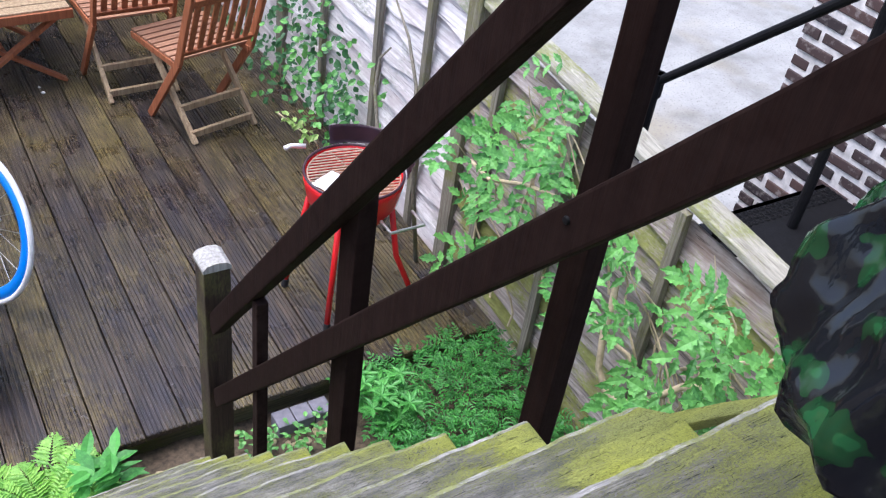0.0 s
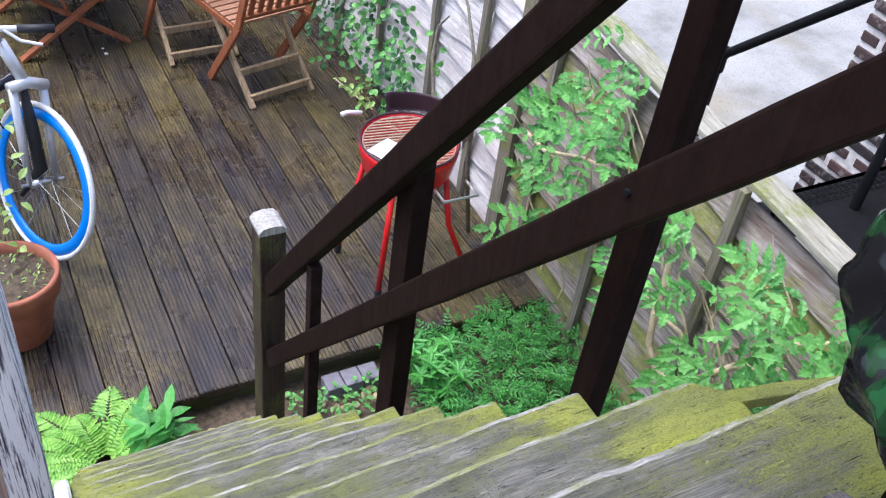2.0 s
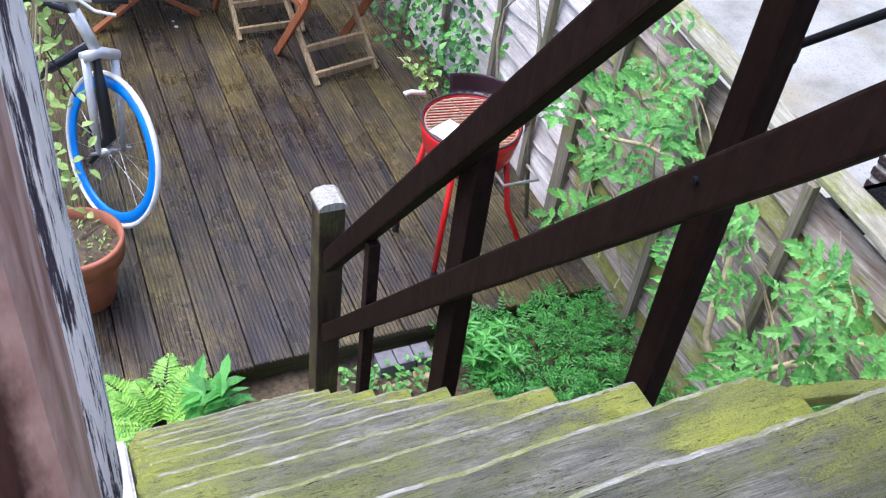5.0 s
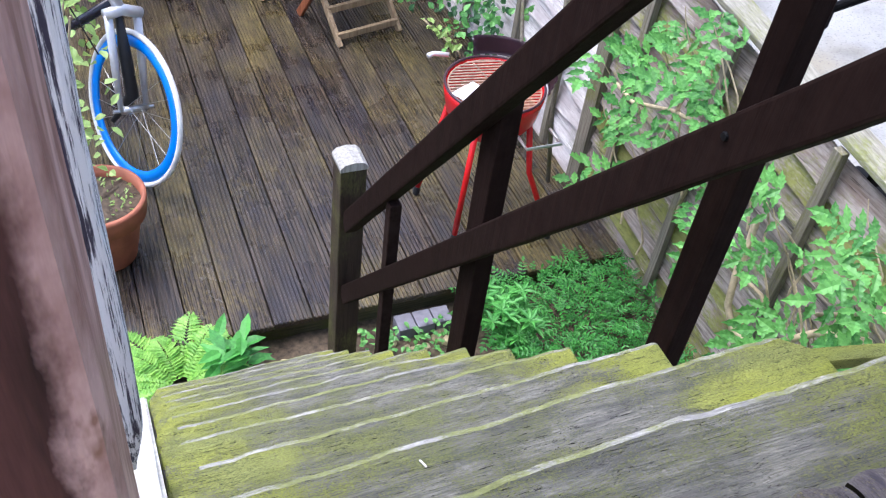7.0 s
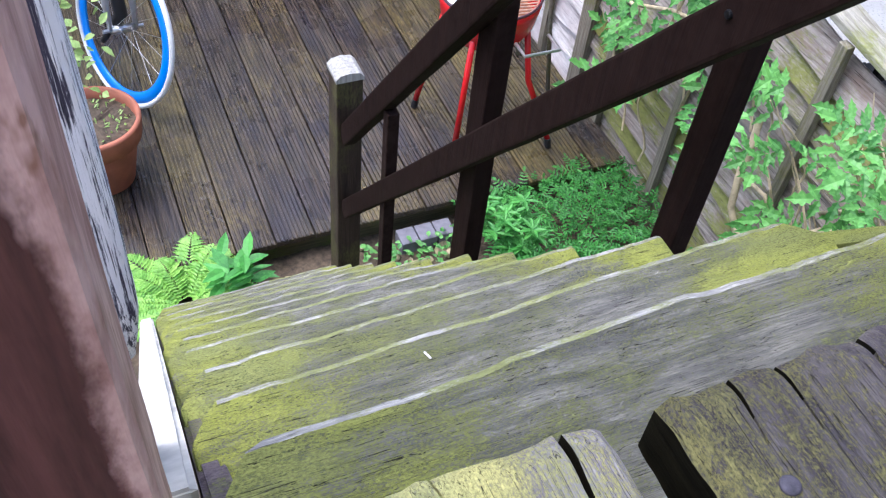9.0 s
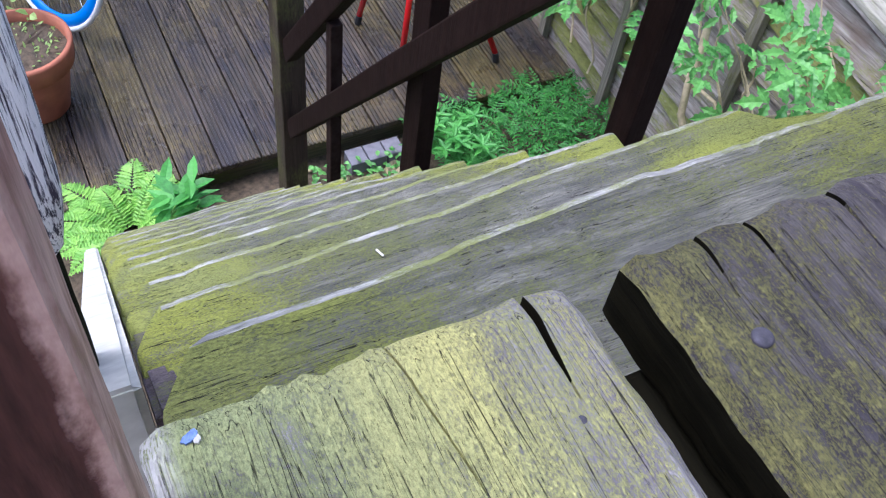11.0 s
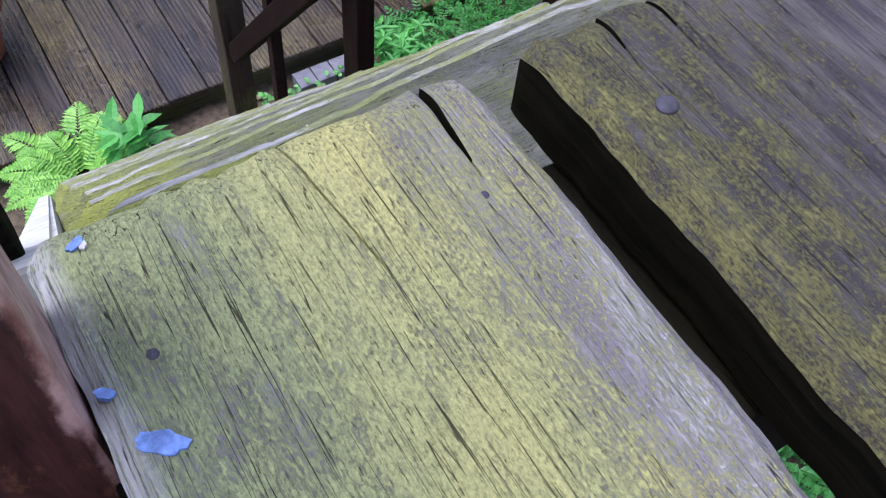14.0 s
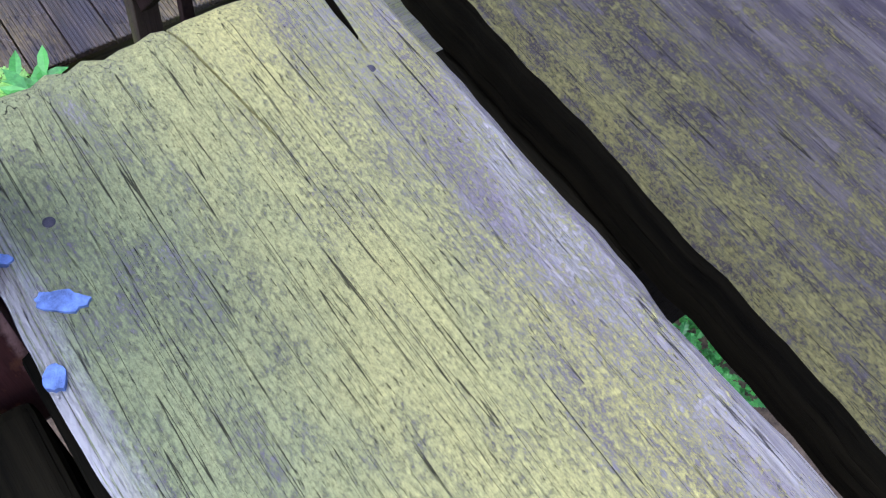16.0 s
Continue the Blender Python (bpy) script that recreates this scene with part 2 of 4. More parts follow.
M_BROWN = peeling_paint()
M_BLEACH = grain_wood("bleached_cracked_paint_wood", 2, (0.07, 0.06, 0.085), (0.97, 0.95, 0.95), None, crack=0.8, fine=2.4, sharp=(0.43, 0.5), lines=0.38)
M_WHITE = plain("old_white_paint", (0.55, 0.53, 0.48), 0.6, 0.0, 0.3, 14.0, 0.4)
M_FENCE = grain_wood("green_stained_fence_wood", 1, (0.08, 0.062, 0.05), (0.52, 0.46, 0.42), (0.25, 0.27, 0.06), 0.45, 0.56, 0.8, 0.8, (0.2, 0.14, 0.11), 0.6, None, 4.5, vary=0.2)
M_PALE = grain_wood("bleached_fence_wood", 1, (0.42, 0.38, 0.37), (0.92, 0.89, 0.87), (0.3, 0.33, 0.2), 0.56, 0.68, 0.6, 0.8, (0.5, 0.44, 0.44), 0.5, None, 2.0, vary=0.12)
M_BATTEN = grain_wood("grey_batten_wood", 2, (0.1, 0.09, 0.07), (0.3, 0.27, 0.21), (0.2, 0.2, 0.07), 0.5, 0.62, 0.4)
M_TEAK = grain_wood("orange_teak", 2, (0.2, 0.06, 0.025), (0.42, 0.15, 0.065), None, crack=0.2, rough=0.45, fine=0.6)
M_TEAKGREY = grain_wood("greyed_teak", 2, (0.2, 0.13, 0.07), (0.48, 0.36, 0.22), (0.3, 0.24, 0.06), 0.58, 0.68, 0.3, 0.6, None, 0.6)
M_TEAKSEAT = grain_wood("faded_teak_seat", 0, (0.2, 0.09, 0.05), (0.42, 0.23, 0.14), None, crack=0.25, rough=0.5, fine=0.6)
M_IRON = plain("black_iron", (0.007, 0.007, 0.008), 0.6, 0.0, 0.3, 40.0, 0.2)
M_IRON.node_tree.nodes["Principled BSDF"].inputs["Specular IOR Level"].default_value = 0.12
M_RED = plain("red_enamel", (0.62, 0.012, 0.015), 0.25, 0.0, 0.1, 10.0, 0.0)
M_PLUM = plain("plum_enamel", (0.045, 0.018, 0.028), 0.3, 0.0, 0.2, 10.0, 0.0)
M_STEEL = plain("steel", (0.6, 0.6, 0.6), 0.3, 0.9, 0.15, 25.0, 0.0)
M_RUST = plain("rusty_grill_steel", (0.5, 0.34, 0.25), 0.4, 0.3, 0.4, 35.0, 0.2)
M_ASH = plain("rust_brown_ash", (0.25, 0.11, 0.05), 0.9, 0.0, 0.4, 30.0, 0.4)
M_FOIL = plain("crumpled_foil", (0.85, 0.82, 0.8), 0.35, 0.3, 0.1, 40.0, 0.4)
M_BLUE = plain("blue_rim", (0.004, 0.2, 0.72), 0.3, 0.0, 0.08, 10.0, 0.0)
M_TYRE = plain("white_tyre_rubber", (0.72, 0.72, 0.7), 0.6, 0.0, 0.15, 20.0, 0.1)
M_BLACKRUB = plain("black_rubber", (0.015, 0.015, 0.017), 0.6, 0.0, 0.2, 30.0, 0.1)
M_FRAME = plain("black_bicycle_paint", (0.012, 0.012, 0.025), 0.25, 0.0, 0.2, 10.0, 0.0)
M_SILVER = plain("silver_paint", (0.62, 0.62, 0.64), 0.3, 0.4, 0.12, 20.0, 0.0)
M_TERRA = plain("terracotta", (0.33, 0.11, 0.06), 0.7, 0.0, 0.22, 14.0, 0.2)
M_SOIL = plain("soil", (0.085, 0.062, 0.04), 0.95, 0.0, 0.6, 45.0, 1.0)
M_PAVER = plain("grey_paver", (0.15, 0.145, 0.17), 0.8, 0.0, 0.25, 25.0, 0.4)
M_STONE = plain("rubble_stone", (0.35, 0.29, 0.17), 0.85, 0.0, 0.4, 20.0, 0.6)
M_NAIL = plain("galvanised_nail", (0.075, 0.068, 0.085), 0.55, 0.3, 0.5, 160.0, 0.5)
M_BLUEPAINT = plain("blue_paint_fleck", (0.17, 0.26, 0.55), 0.7, 0.0, 0.55, 160.0, 0.5)
M_WHITEFLECK = plain("white_fleck", (0.6, 0.58, 0.54), 0.7, 0.0, 0.2, 90.0, 0.2)
M_STEM = plain("woody_stem", (0.48, 0.39, 0.25), 0.75, 0.0, 0.35, 30.0, 0.3)
M_RENDERWALL = plain("pale_bounce_render", (0.68, 0.65, 0.62), 0.85, 0.0, 0.15, 6.0, 0.3)


def leaf_mat(name, a, b2, rough=0.45):
    m, n, l, b = node_mat(name, rough)
    gi = n.new("ShaderNodeNewGeometry")
    col = ramp(n, l, gi.outputs["Random Per Island"], [(0.0, a), (1.0, b2)])
    v = mapped(n, l, shift=False)
    col = mix(n, l, ramp(n, l, noise_tex(n, l, v, 70.0), [(0.4, (0, 0, 0)), (0.75, (0.4, 0.4, 0.4))]), col, tuple(min(1, c * 1.7) for c in b2))
    l.new(col, b.inputs["Base Color"])
    tr = n.new("ShaderNodeBsdfTranslucent")
    l.new(col, tr.inputs[0])
    mx = n.new("ShaderNodeMixShader")
    mx.inputs[0].default_value = 0.3
    out = n["Material Output"]
    l.new(b.outputs[0], mx.inputs[1])
    l.new(tr.outputs[0], mx.inputs[2])
    l.new(mx.outputs[0], out.inputs[0])
    return m


M_LEAF = leaf_mat("climber_leaf", (0.035, 0.16, 0.03), (0.17, 0.43, 0.1))
M_BUSH = leaf_mat("bed_leaf", (0.025, 0.13, 0.025), (0.075, 0.3, 0.05))
M_FERN = leaf_mat("fern_leaf", (0.13, 0.34, 0.05), (0.3, 0.55, 0.1))
M_BROAD = leaf_mat("broad_leaf", (0.04, 0.2, 0.035), (0.11, 0.38, 0.07), 0.5)
M_DARKIVY = leaf_mat("ivy_leaf", (0.03, 0.09, 0.04), (0.07, 0.2, 0.07))
M_YELLOW = leaf_mat("yellow_green_leaf", (0.2, 0.34, 0.07), (0.36, 0.5, 0.16))


def concrete_mat():
    m, n, l, b = node_mat("pale_concrete", 0.85)
    v = mapped(n, l, shift=False)
    c = ramp(n, l, noise_tex(n, l, v, 1.6, 8.0, 0.7), [(0.3, (0.16, 0.155, 0.14)), (0.55, (0.3, 0.295, 0.275)), (0.8, (0.37, 0.36, 0.335))])
    c = mix(n, l, ramp(n, l, noise_tex(n, l, v, 0.9, 3.0), [(0.55, (0, 0, 0)), (0.72, (0.5, 0.5, 0.5))]), c, (0.27, 0.22, 0.12))
    sp = noise_tex(n, l, v, 60.0, 3.0)
    c = mix(n, l, ramp(n, l, sp, [(0.56, (0, 0, 0)), (0.66, (0.75, 0.75, 0.75))]), c, (0.15, 0.14, 0.13))
    l.new(c, b.inputs["Base Color"])
    bump(n, l, b, sp, 0.3, 0.004)
    return m


M_CONC = concrete_mat()


def brick_mat():
    m, n, l, b = node_mat("dark_brick", 0.8)
    oi = n.new("ShaderNodeObjectInfo")
    base = ramp(n, l, oi.outputs["Random"], [(0.0, (0.025, 0.018, 0.02)), (0.5, (0.05, 0.031, 0.03)), (1.0, (0.085, 0.048, 0.042))])
    v = mapped(n, l)
    f = noise_tex(n, l, v, 30.0, 5.0)
    l.new(mix(n, l, ramp(n, l, f, [(0.55, (0, 0, 0)), (0.72, (0.5, 0.5, 0.5))]), base, (0.4, 0.37, 0.34)), b.inputs["Base Color"])
    bump(n, l, b, f, 0.5, 0.004)
    return m


M_BRICK = brick_mat()
M_MORTAR = plain("whitewashed_mortar", (0.66, 0.63, 0.6), 0.9, 0.0, 0.3, 25.0, 0.7)


def bag_mat():
    m, n, l, b = node_mat("camouflage_plastic", 0.13)
    b.inputs["Specular IOR Level"].default_value = 0.38
    v = mapped(n, l)
    c = ramp(n, l, noise_tex(n, l, v, 24.0, 2.0, 0.5), [(0.0, (0.006, 0.006, 0.008)), (0.545, (0.006, 0.007, 0.009)), (0.56, (0.008, 0.035, 0.012)), (0.63, (0.01, 0.045, 0.015)), (0.645, (0.016, 0.085, 0.028))])
    l.new(c, b.inputs["Base Color"])
    bump(n, l, b, noise_tex(n, l, mapped(n, l, (60.0, 60.0, 22.0)), 1.0, 3.0, 0.5), 0.25, 0.005)
    return m


M_BAG = bag_mat()

# ---- shape helpers ----


def part(name, bm, material, parent=None, label=""):
    me = bpy.data.meshes.new(name)
    bm.normal_update()
    bm.to_mesh(me)
    bm.free()
    me.materials.append(material)
    ob = new(name, me)
    if parent is not None:
        ob.parent = parent
    if label:
        tagged(ob, label)
    return ob


def smooth(ob):
    for p in ob.data.polygons:
        p.use_smooth = True
    return ob


def thing(name, label, category, group="", kind="", at=None):
    e = new(name)
    e.empty_display_size = 0.05
    if at is not None:
        e.matrix_basis = at
    return tagged(e, label, category, group, kind)


def box(bm, x0, x1, y0, y1, z0, z1, bevel=0.0, m=None, cuts=None, wob=0.0, seed=0.0):
    """A box with bevelled, and if wanted worn and wavy, edges."""
    b2 = bmesh.new()
    bmesh.ops.create_cube(b2, size=1.0, matrix=Matrix.LocRotScale(((x0 + x1) / 2, (y0 + y1) / 2, (z0 + z1) / 2), None, (x1 - x0, y1 - y0, z1 - z0)))
    if cuts:
        axis = cuts[0]
        ed = [e for e in b2.edges if abs((e.verts[0].co - e.verts[1].co)[axis]) > 1e-6]
        bmesh.ops.subdivide_edges(b2, edges=ed, cuts=cuts[1], use_grid_fill=True)
    if bevel:
        sharp = [e for e in b2.edges if len(e.link_faces) == 2 and e.calc_face_angle(0) > 0.5]
        bmesh.ops.bevel(b2, geom=sharp, offset=bevel, segments=2, affect="EDGES", profile=0.6)
    if wob:
        for v in b2.verts:
            d = noise.noise_vector(v.co * 9.0 + Vector((seed, seed * 2.3, 0))) * wob + noise.noise_vector(v.co * 45.0 + Vector((seed, 0, seed))) * wob * 0.35
            v.co += d
    if m is not None:
        b2.transform(m)
    me = bpy.data.meshes.new("t")
    b2.to_mesh(me)
    b2.free()
    bm.from_mesh(me)
    bpy.data.meshes.remove(me)


def tube(bm, pts, r, seg=8, caps=True):
    """A round bar along points; r a number or one for each point."""
    pts = [Vector(p) for p in pts]
    rs = r if isinstance(r, (list, tuple)) else [r] * len(pts)
    rings = []
    ref = None
    for k, p in enumerate(pts):
        d = (pts[min(k + 1, len(pts) - 1)] - pts[max(k - 1, 0)]).normalized()
        if ref is None:
            ref = d.orthogonal().normalized()
        a = (ref - d * ref.dot(d)).normalized()
        ref = a
        b2 = d.cross(a)
        rings.append([bm.verts.new(p + (a * math.cos(w) + b2 * math.sin(w)) * rs[k]) for w in (2 * math.pi * j / seg for j in range(seg))])
    for u, v in zip(rings, rings[1:]):
        for j in range(seg):
            bm.faces.new((u[j], u[(j + 1) % seg], v[(j + 1) % seg], v[j]))
    if caps:
        bm.faces.new(rings[0][::-1])
        bm.faces.new(rings[-1])


def lathe(bm, prof, seg=32, m=None):
    """A turned shape from (radius, height) pairs."""
    rings = []
    for r, z in prof:
        rings.append([bm.verts.new((r * math.cos(2 * math.pi * j / seg), r * math.sin(2 * math.pi * j / seg), z)) for j in range(seg)])
    for u, v in zip(rings, rings[1:]):
        for j in range(seg):
            bm.faces.new((u[j], u[(j + 1) % seg], v[(j + 1) % seg], v[j]))
    if m is not None:
        bmesh.ops.transform(bm, matrix=m, verts=bm.verts)


def ring(bm, big, small, seg=48, sub=8, m=None, flat=1.0):
    """A hoop round the local y axis."""
    vs = []
    for i in range(seg):
        a = 2 * math.pi * i / seg
        row = []
        for j in range(sub):
            w = 2 * math.pi * j / sub
            rr = big + small * math.cos(w)
            co = Vector((rr * math.cos(a), small * flat * math.sin(w), rr * math.sin(a)))
            row.append(bm.verts.new(m @ co if m is not None else co))
        vs.append(row)
    for i in range(seg):
        for j in range(sub):
            bm.faces.new((vs[i][j], vs[(i + 1) % seg][j], vs[(i + 1) % seg][(j + 1) % sub], vs[i][(j + 1) % sub]))


def bar(bm, p, q, w, h, bevel=0.004, up=(0, 0, 1), cuts=0, wob=0.0, seed=0.0):
    """A rectangular bar from p to q; w across, h along the side nearest to up."""
    p, q = Vector(p), Vector(q)
    d = (q - p)
    x = d.normalized()
    z = (Vector(up) - x * Vector(up).dot(x)).normalized()
    y = z.cross(x)
    m = Matrix(((x.x, y.x, z.x, p.x), (x.y, y.y, z.y, p.y), (x.z, y.z, z.z, p.z), (0, 0, 0, 1)))
    box(bm, 0, d.length, -w / 2, w / 2, -h / 2, h / 2, bevel, m, (0, cuts) if cuts else None, wob, seed)


def leaflets(rows, name, material, parent, shape=((0, 0), (0.3, 0.32), (0.62, 0.28), (1, 0)), kind="stuff"):
    """Many small folded leaves; rows of (base, direction, normal, length, breadth)."""
    vs, fs = [], []
    for o, d, n, ln, br in rows:
        s = d.cross(n).normalized()
        k = len(vs)
        mid = [o + d * ln * t - n * (ln * 0.12 * t * t) for t, _ in shape]
        vs += mid
        for t, w in shape[1:-1]:
            c = o + d * ln * t - n * (ln * 0.12 * t * t) + n * (br * 0.18)
            vs += [c + s * br * w * 1.6, c - s * br * w * 1.6]
        m = len(shape)
        fs += [(k, k + m, k + 1), (k, k + 1, k + m + 1)]
        for j in range(1, m - 2):
            a, b2 = k + m + 2 * (j - 1), k + m + 2 * j
            fs += [(k + j, a, b2, k + j + 1), (k + j, k + j + 1, b2 + 1, a + 1)]
        z = k + m + 2 * (m - 3)
        fs += [(k + m - 2, z, k + m - 1), (k + m - 2, k + m - 1, z + 1)]
    me = bpy.data.meshes.new(name)
    me.from_pydata([tuple(v) for v in vs], [], fs)
    me.materials.append(material)
    ob = new(name, me)
    ob.parent = parent
    tagged(ob, kind=kind)
    return ob


rnd = random.Random(7)


def rv(a=1.0):
    return Vector((rnd.uniform(-a, a), rnd.uniform(-a, a), rnd.uniform(-a, a)))


LAND, RISE, GO, Y0 = 2.281, 0.2, 0.1745, 0.174
# ---- ground and deck ----
GROUND = -0.12


def ground_sheet():
    vs, fs = [], []
    xs = [-400, -60, -12, -4] + [-3 + 0.1 * k for k in range(51)] + [2.1, 4, 12, 60, 400]
    ys = [-400, -60, -12, -3] + [-2 + 0.1 * k for k in range(46)] + [3, 6, 12, 60, 400]
    for y in ys:
        for x in xs:
            z = GROUND
            if -3 < x < 2 and -2 < y < 2.4:
                z += 0.02 * noise.noise(Vector((x * 4, y * 4, 0))) + 0.012 * noise.noise(Vector((x * 15, y * 15, 3)))
            vs.append((x, y, z))
    w = len(xs)
    for j in range(len(ys) - 1):
        for i in range(w - 1):
            fs.append((j * w + i, j * w + i + 1, (j + 1) * w + i + 1, (j + 1) * w + i))
    me = bpy.data.meshes.new("ground")
    me.from_pydata(vs, [], fs)
    me.materials.append(M_SOIL)
    tagged(new("ground", me), "bare brown soil with small stones under the stairs", "ground", kind="structure")


ground_sheet()

# neighbouring concrete yard beyond the fence
bm = bmesh.new()
box(bm, 2.12, 14.0, -4.0, 14.0, GROUND - 0.05, GROUND + 0.02, 0.01)
tagged(part("pavement", bm, M_CONC), "pale worn concrete yard beyond the fence", "pavement", kind="structure")

DECK_Y, DECK_END, PITCH = 2.33, 6.3, 0.1545


def deck_board_mesh():
    """One grooved deck board, profile run along y."""
    w, th, n = 0.1492, 0.028, 9
    prof = [(-w / 2, -th), (-w / 2, -0.002)]
    step = w / n
    for k in range(n):
        a = -w / 2 + k * step
        prof += [(a + 0.0012, 0.0), (a + step * 0.5, 0.0), (a + step * 0.6, -0.005), (a + step * 0.9, -0.005)]
    prof += [(w / 2, -0.002), (w / 2, -th)]
    ys = [0, 0.004] + [DECK_END - DECK_Y]
    vs = [(x, y, z - (0.003 if y == 0 and z > -th else 0)) for y in ys for x, z in prof]
    m = len(prof)
    fs = []
    for j in range(len(ys) - 1):
        for i in range(m):
            a, b2 = j * m + i, j * m + (i + 1) % m
            fs.append((a, b2, b2 + m, a + m))
    fs.append(tuple(range(m)))
    me = bpy.data.meshes.new("deck_board")
    me.from_pydata(vs, [], fs)
    me.materials.append(M_DECK)
    return me


deck = thing("deck", "wet dark brown grooved timber decking with worn boards", "deck", kind="structure")
me = deck_board_mesh()
for k in range(-9, 13):
    ob = new("board", me)
    ob.parent = deck
    ob.matrix_basis = pose(0.0255 + PITCH * (k + 0.5), DECK_Y + rnd.uniform(-0.006, 0.006), rnd.uniform(-0.002, 0.002), 0, rnd.uniform(-0.3, 0.3), rnd.uniform(-0.04, 0.04))
bm = bmesh.new()
box(bm, -1.35, 2.0, DECK_Y + 0.03, DECK_Y + 0.075, GROUND - 0.05, -0.032, 0.004, None, (0, 30), 0.003)
part("fascia", bm, grain_wood("mossy_fascia_wood", 0, (0.04, 0.035, 0.02), (0.13, 0.12, 0.07), (0.12, 0.14, 0.04), 0.48, 0.56, 0.5), deck, "green mossy edge beam of the deck")
bm = bmesh.new()
for y in (3.2, 4.1, 5.0, 5.9):
    box(bm, -1.35, 2.0, y, y + 0.05, -0.115, -0.03)
part("joists", bm, M_ROT_SHADE, deck)

# ---- stairs ----
SX0, SX1 = 0.02, 0.69
stairs = thing("staircase", "steep weathered timber staircase with green mossy treads", "staircase", kind="structure")
ends = (1.1, 0.775, 0.72, 0.70, 0.695, 0.695, 0.68, 0.66, 0.655, 0.65, 0.652)
for k in range(1, 12):
    z, yn = LAND - RISE * k, Y0 + GO * k
    def skew(x): return {1: -0.012 + 0.033 * x, 2: -0.012 + 0.033 * x, 3: -0.008 + 0.02 * x}.get(k, 0.0)
    left = -0.012 + 0.004 * noise.noise(Vector((k * 3.1, 0, 0)))
    bm = bmesh.new()
    box(bm, left, ends[k - 1], yn - 0.205, yn, z - 0.045, z, 0.008, None, (0, 70), 0.0036, k * 1.7)
    cut = 0.036 + 0.008 * noise.noise(Vector((k * 2.3, 4, 0)))
    for v in bm.verts:
        # housed corner sawn off beside the string, and a broken corner at the long second step
        v.co.y = min(v.co.y, yn - max(0.0, left + cut - v.co.x) * 1.35)
        if k == 2:
            v.co.y = min(v.co.y, yn + 0.003 - max(0.0, v.co.x - 0.722) * 0.95)
        if v.co.y > yn - 0.012:
            v.co.y += 0.003 * noise.noise(Vector((v.co.x * 11, k * 5.0, 0))) + 0.0018 * noise.noise(Vector((v.co.x * 45, k * 5.0, 2)))
            v.co.z += 0.003 * noise.noise(Vector((v.co.x * 22, k * 3.0, 7)))
    for v in bm.verts:
        v.co.y += skew(v.co.x)
    bm.normal_update()
    for f in bm.faces:
        c = f.calc_center_median()
        c.y -= skew(c.x)
        if c.y > yn - 0.0125 and c.z > z - 0.016 and f.normal.z > 0.1 and f.normal.y > 0.05 and c.x > left + cut:
            f.material_index = 1
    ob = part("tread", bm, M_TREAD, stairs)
    ob.data.materials.append(M_NOSING)
    bm = bmesh.new()
    box(bm, SX0 + 0.01, min(ends[k - 1], 0.74) - 0.02, yn - 0.06, yn - 0.035, z - 0.2, z - 0.046, 0.003, None, (0, 16), 0.003, k)
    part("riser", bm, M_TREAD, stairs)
for side, x0, x1, mat, lab in (("left", -0.06, -0.016, M_WHITE, "string board with old white paint"), ("inner", -0.0135, 0.014, M_STRING, "bare purplish string board"), ("right", 0.56, 0.6, M_ROT_SHADE, "dark timber string board")):
    bm = bmesh.new()
    vs = []
    drop = {"left": -0.01, "inner": -0.06, "right": -0.14}[side]
    y_a, y_b = 0.32, 2.2
    def zt(y): return LAND - RISE * (y - Y0) / GO + drop - 0.03
    for y, z in ((y_a, zt(y_a)), (y_b, zt(y_b)), (y_b, GROUND - 0.05), (y_b - 0.25, GROUND - 0.05), (y_a, zt(y_a) - 0.3)):
        vs.append([bm.verts.new((x, y, z)) for x in (x0, x1)])
    bm.faces.new([v[0] for v in vs])
    bm.faces.new([v[1] for v in reversed(vs)])
    for a, b2 in zip(vs, vs[1:] + vs[:1]):
        bm.faces.new((a[0], a[1], b2[1], b2[0]))
    bmesh.ops.recalc_face_normals(bm, faces=bm.faces)
    bmesh.ops.bevel(bm, geom=list(bm.edges), offset=0.006, segments=2, affect="EDGES")
    part("string_board", bm, mat, stairs, lab)

# landing boards run away from the stairs, with a wide gap between them
landing = thing("landing", "weathered timber landing of wide mossy boards with a gap", "landing", kind="structure")


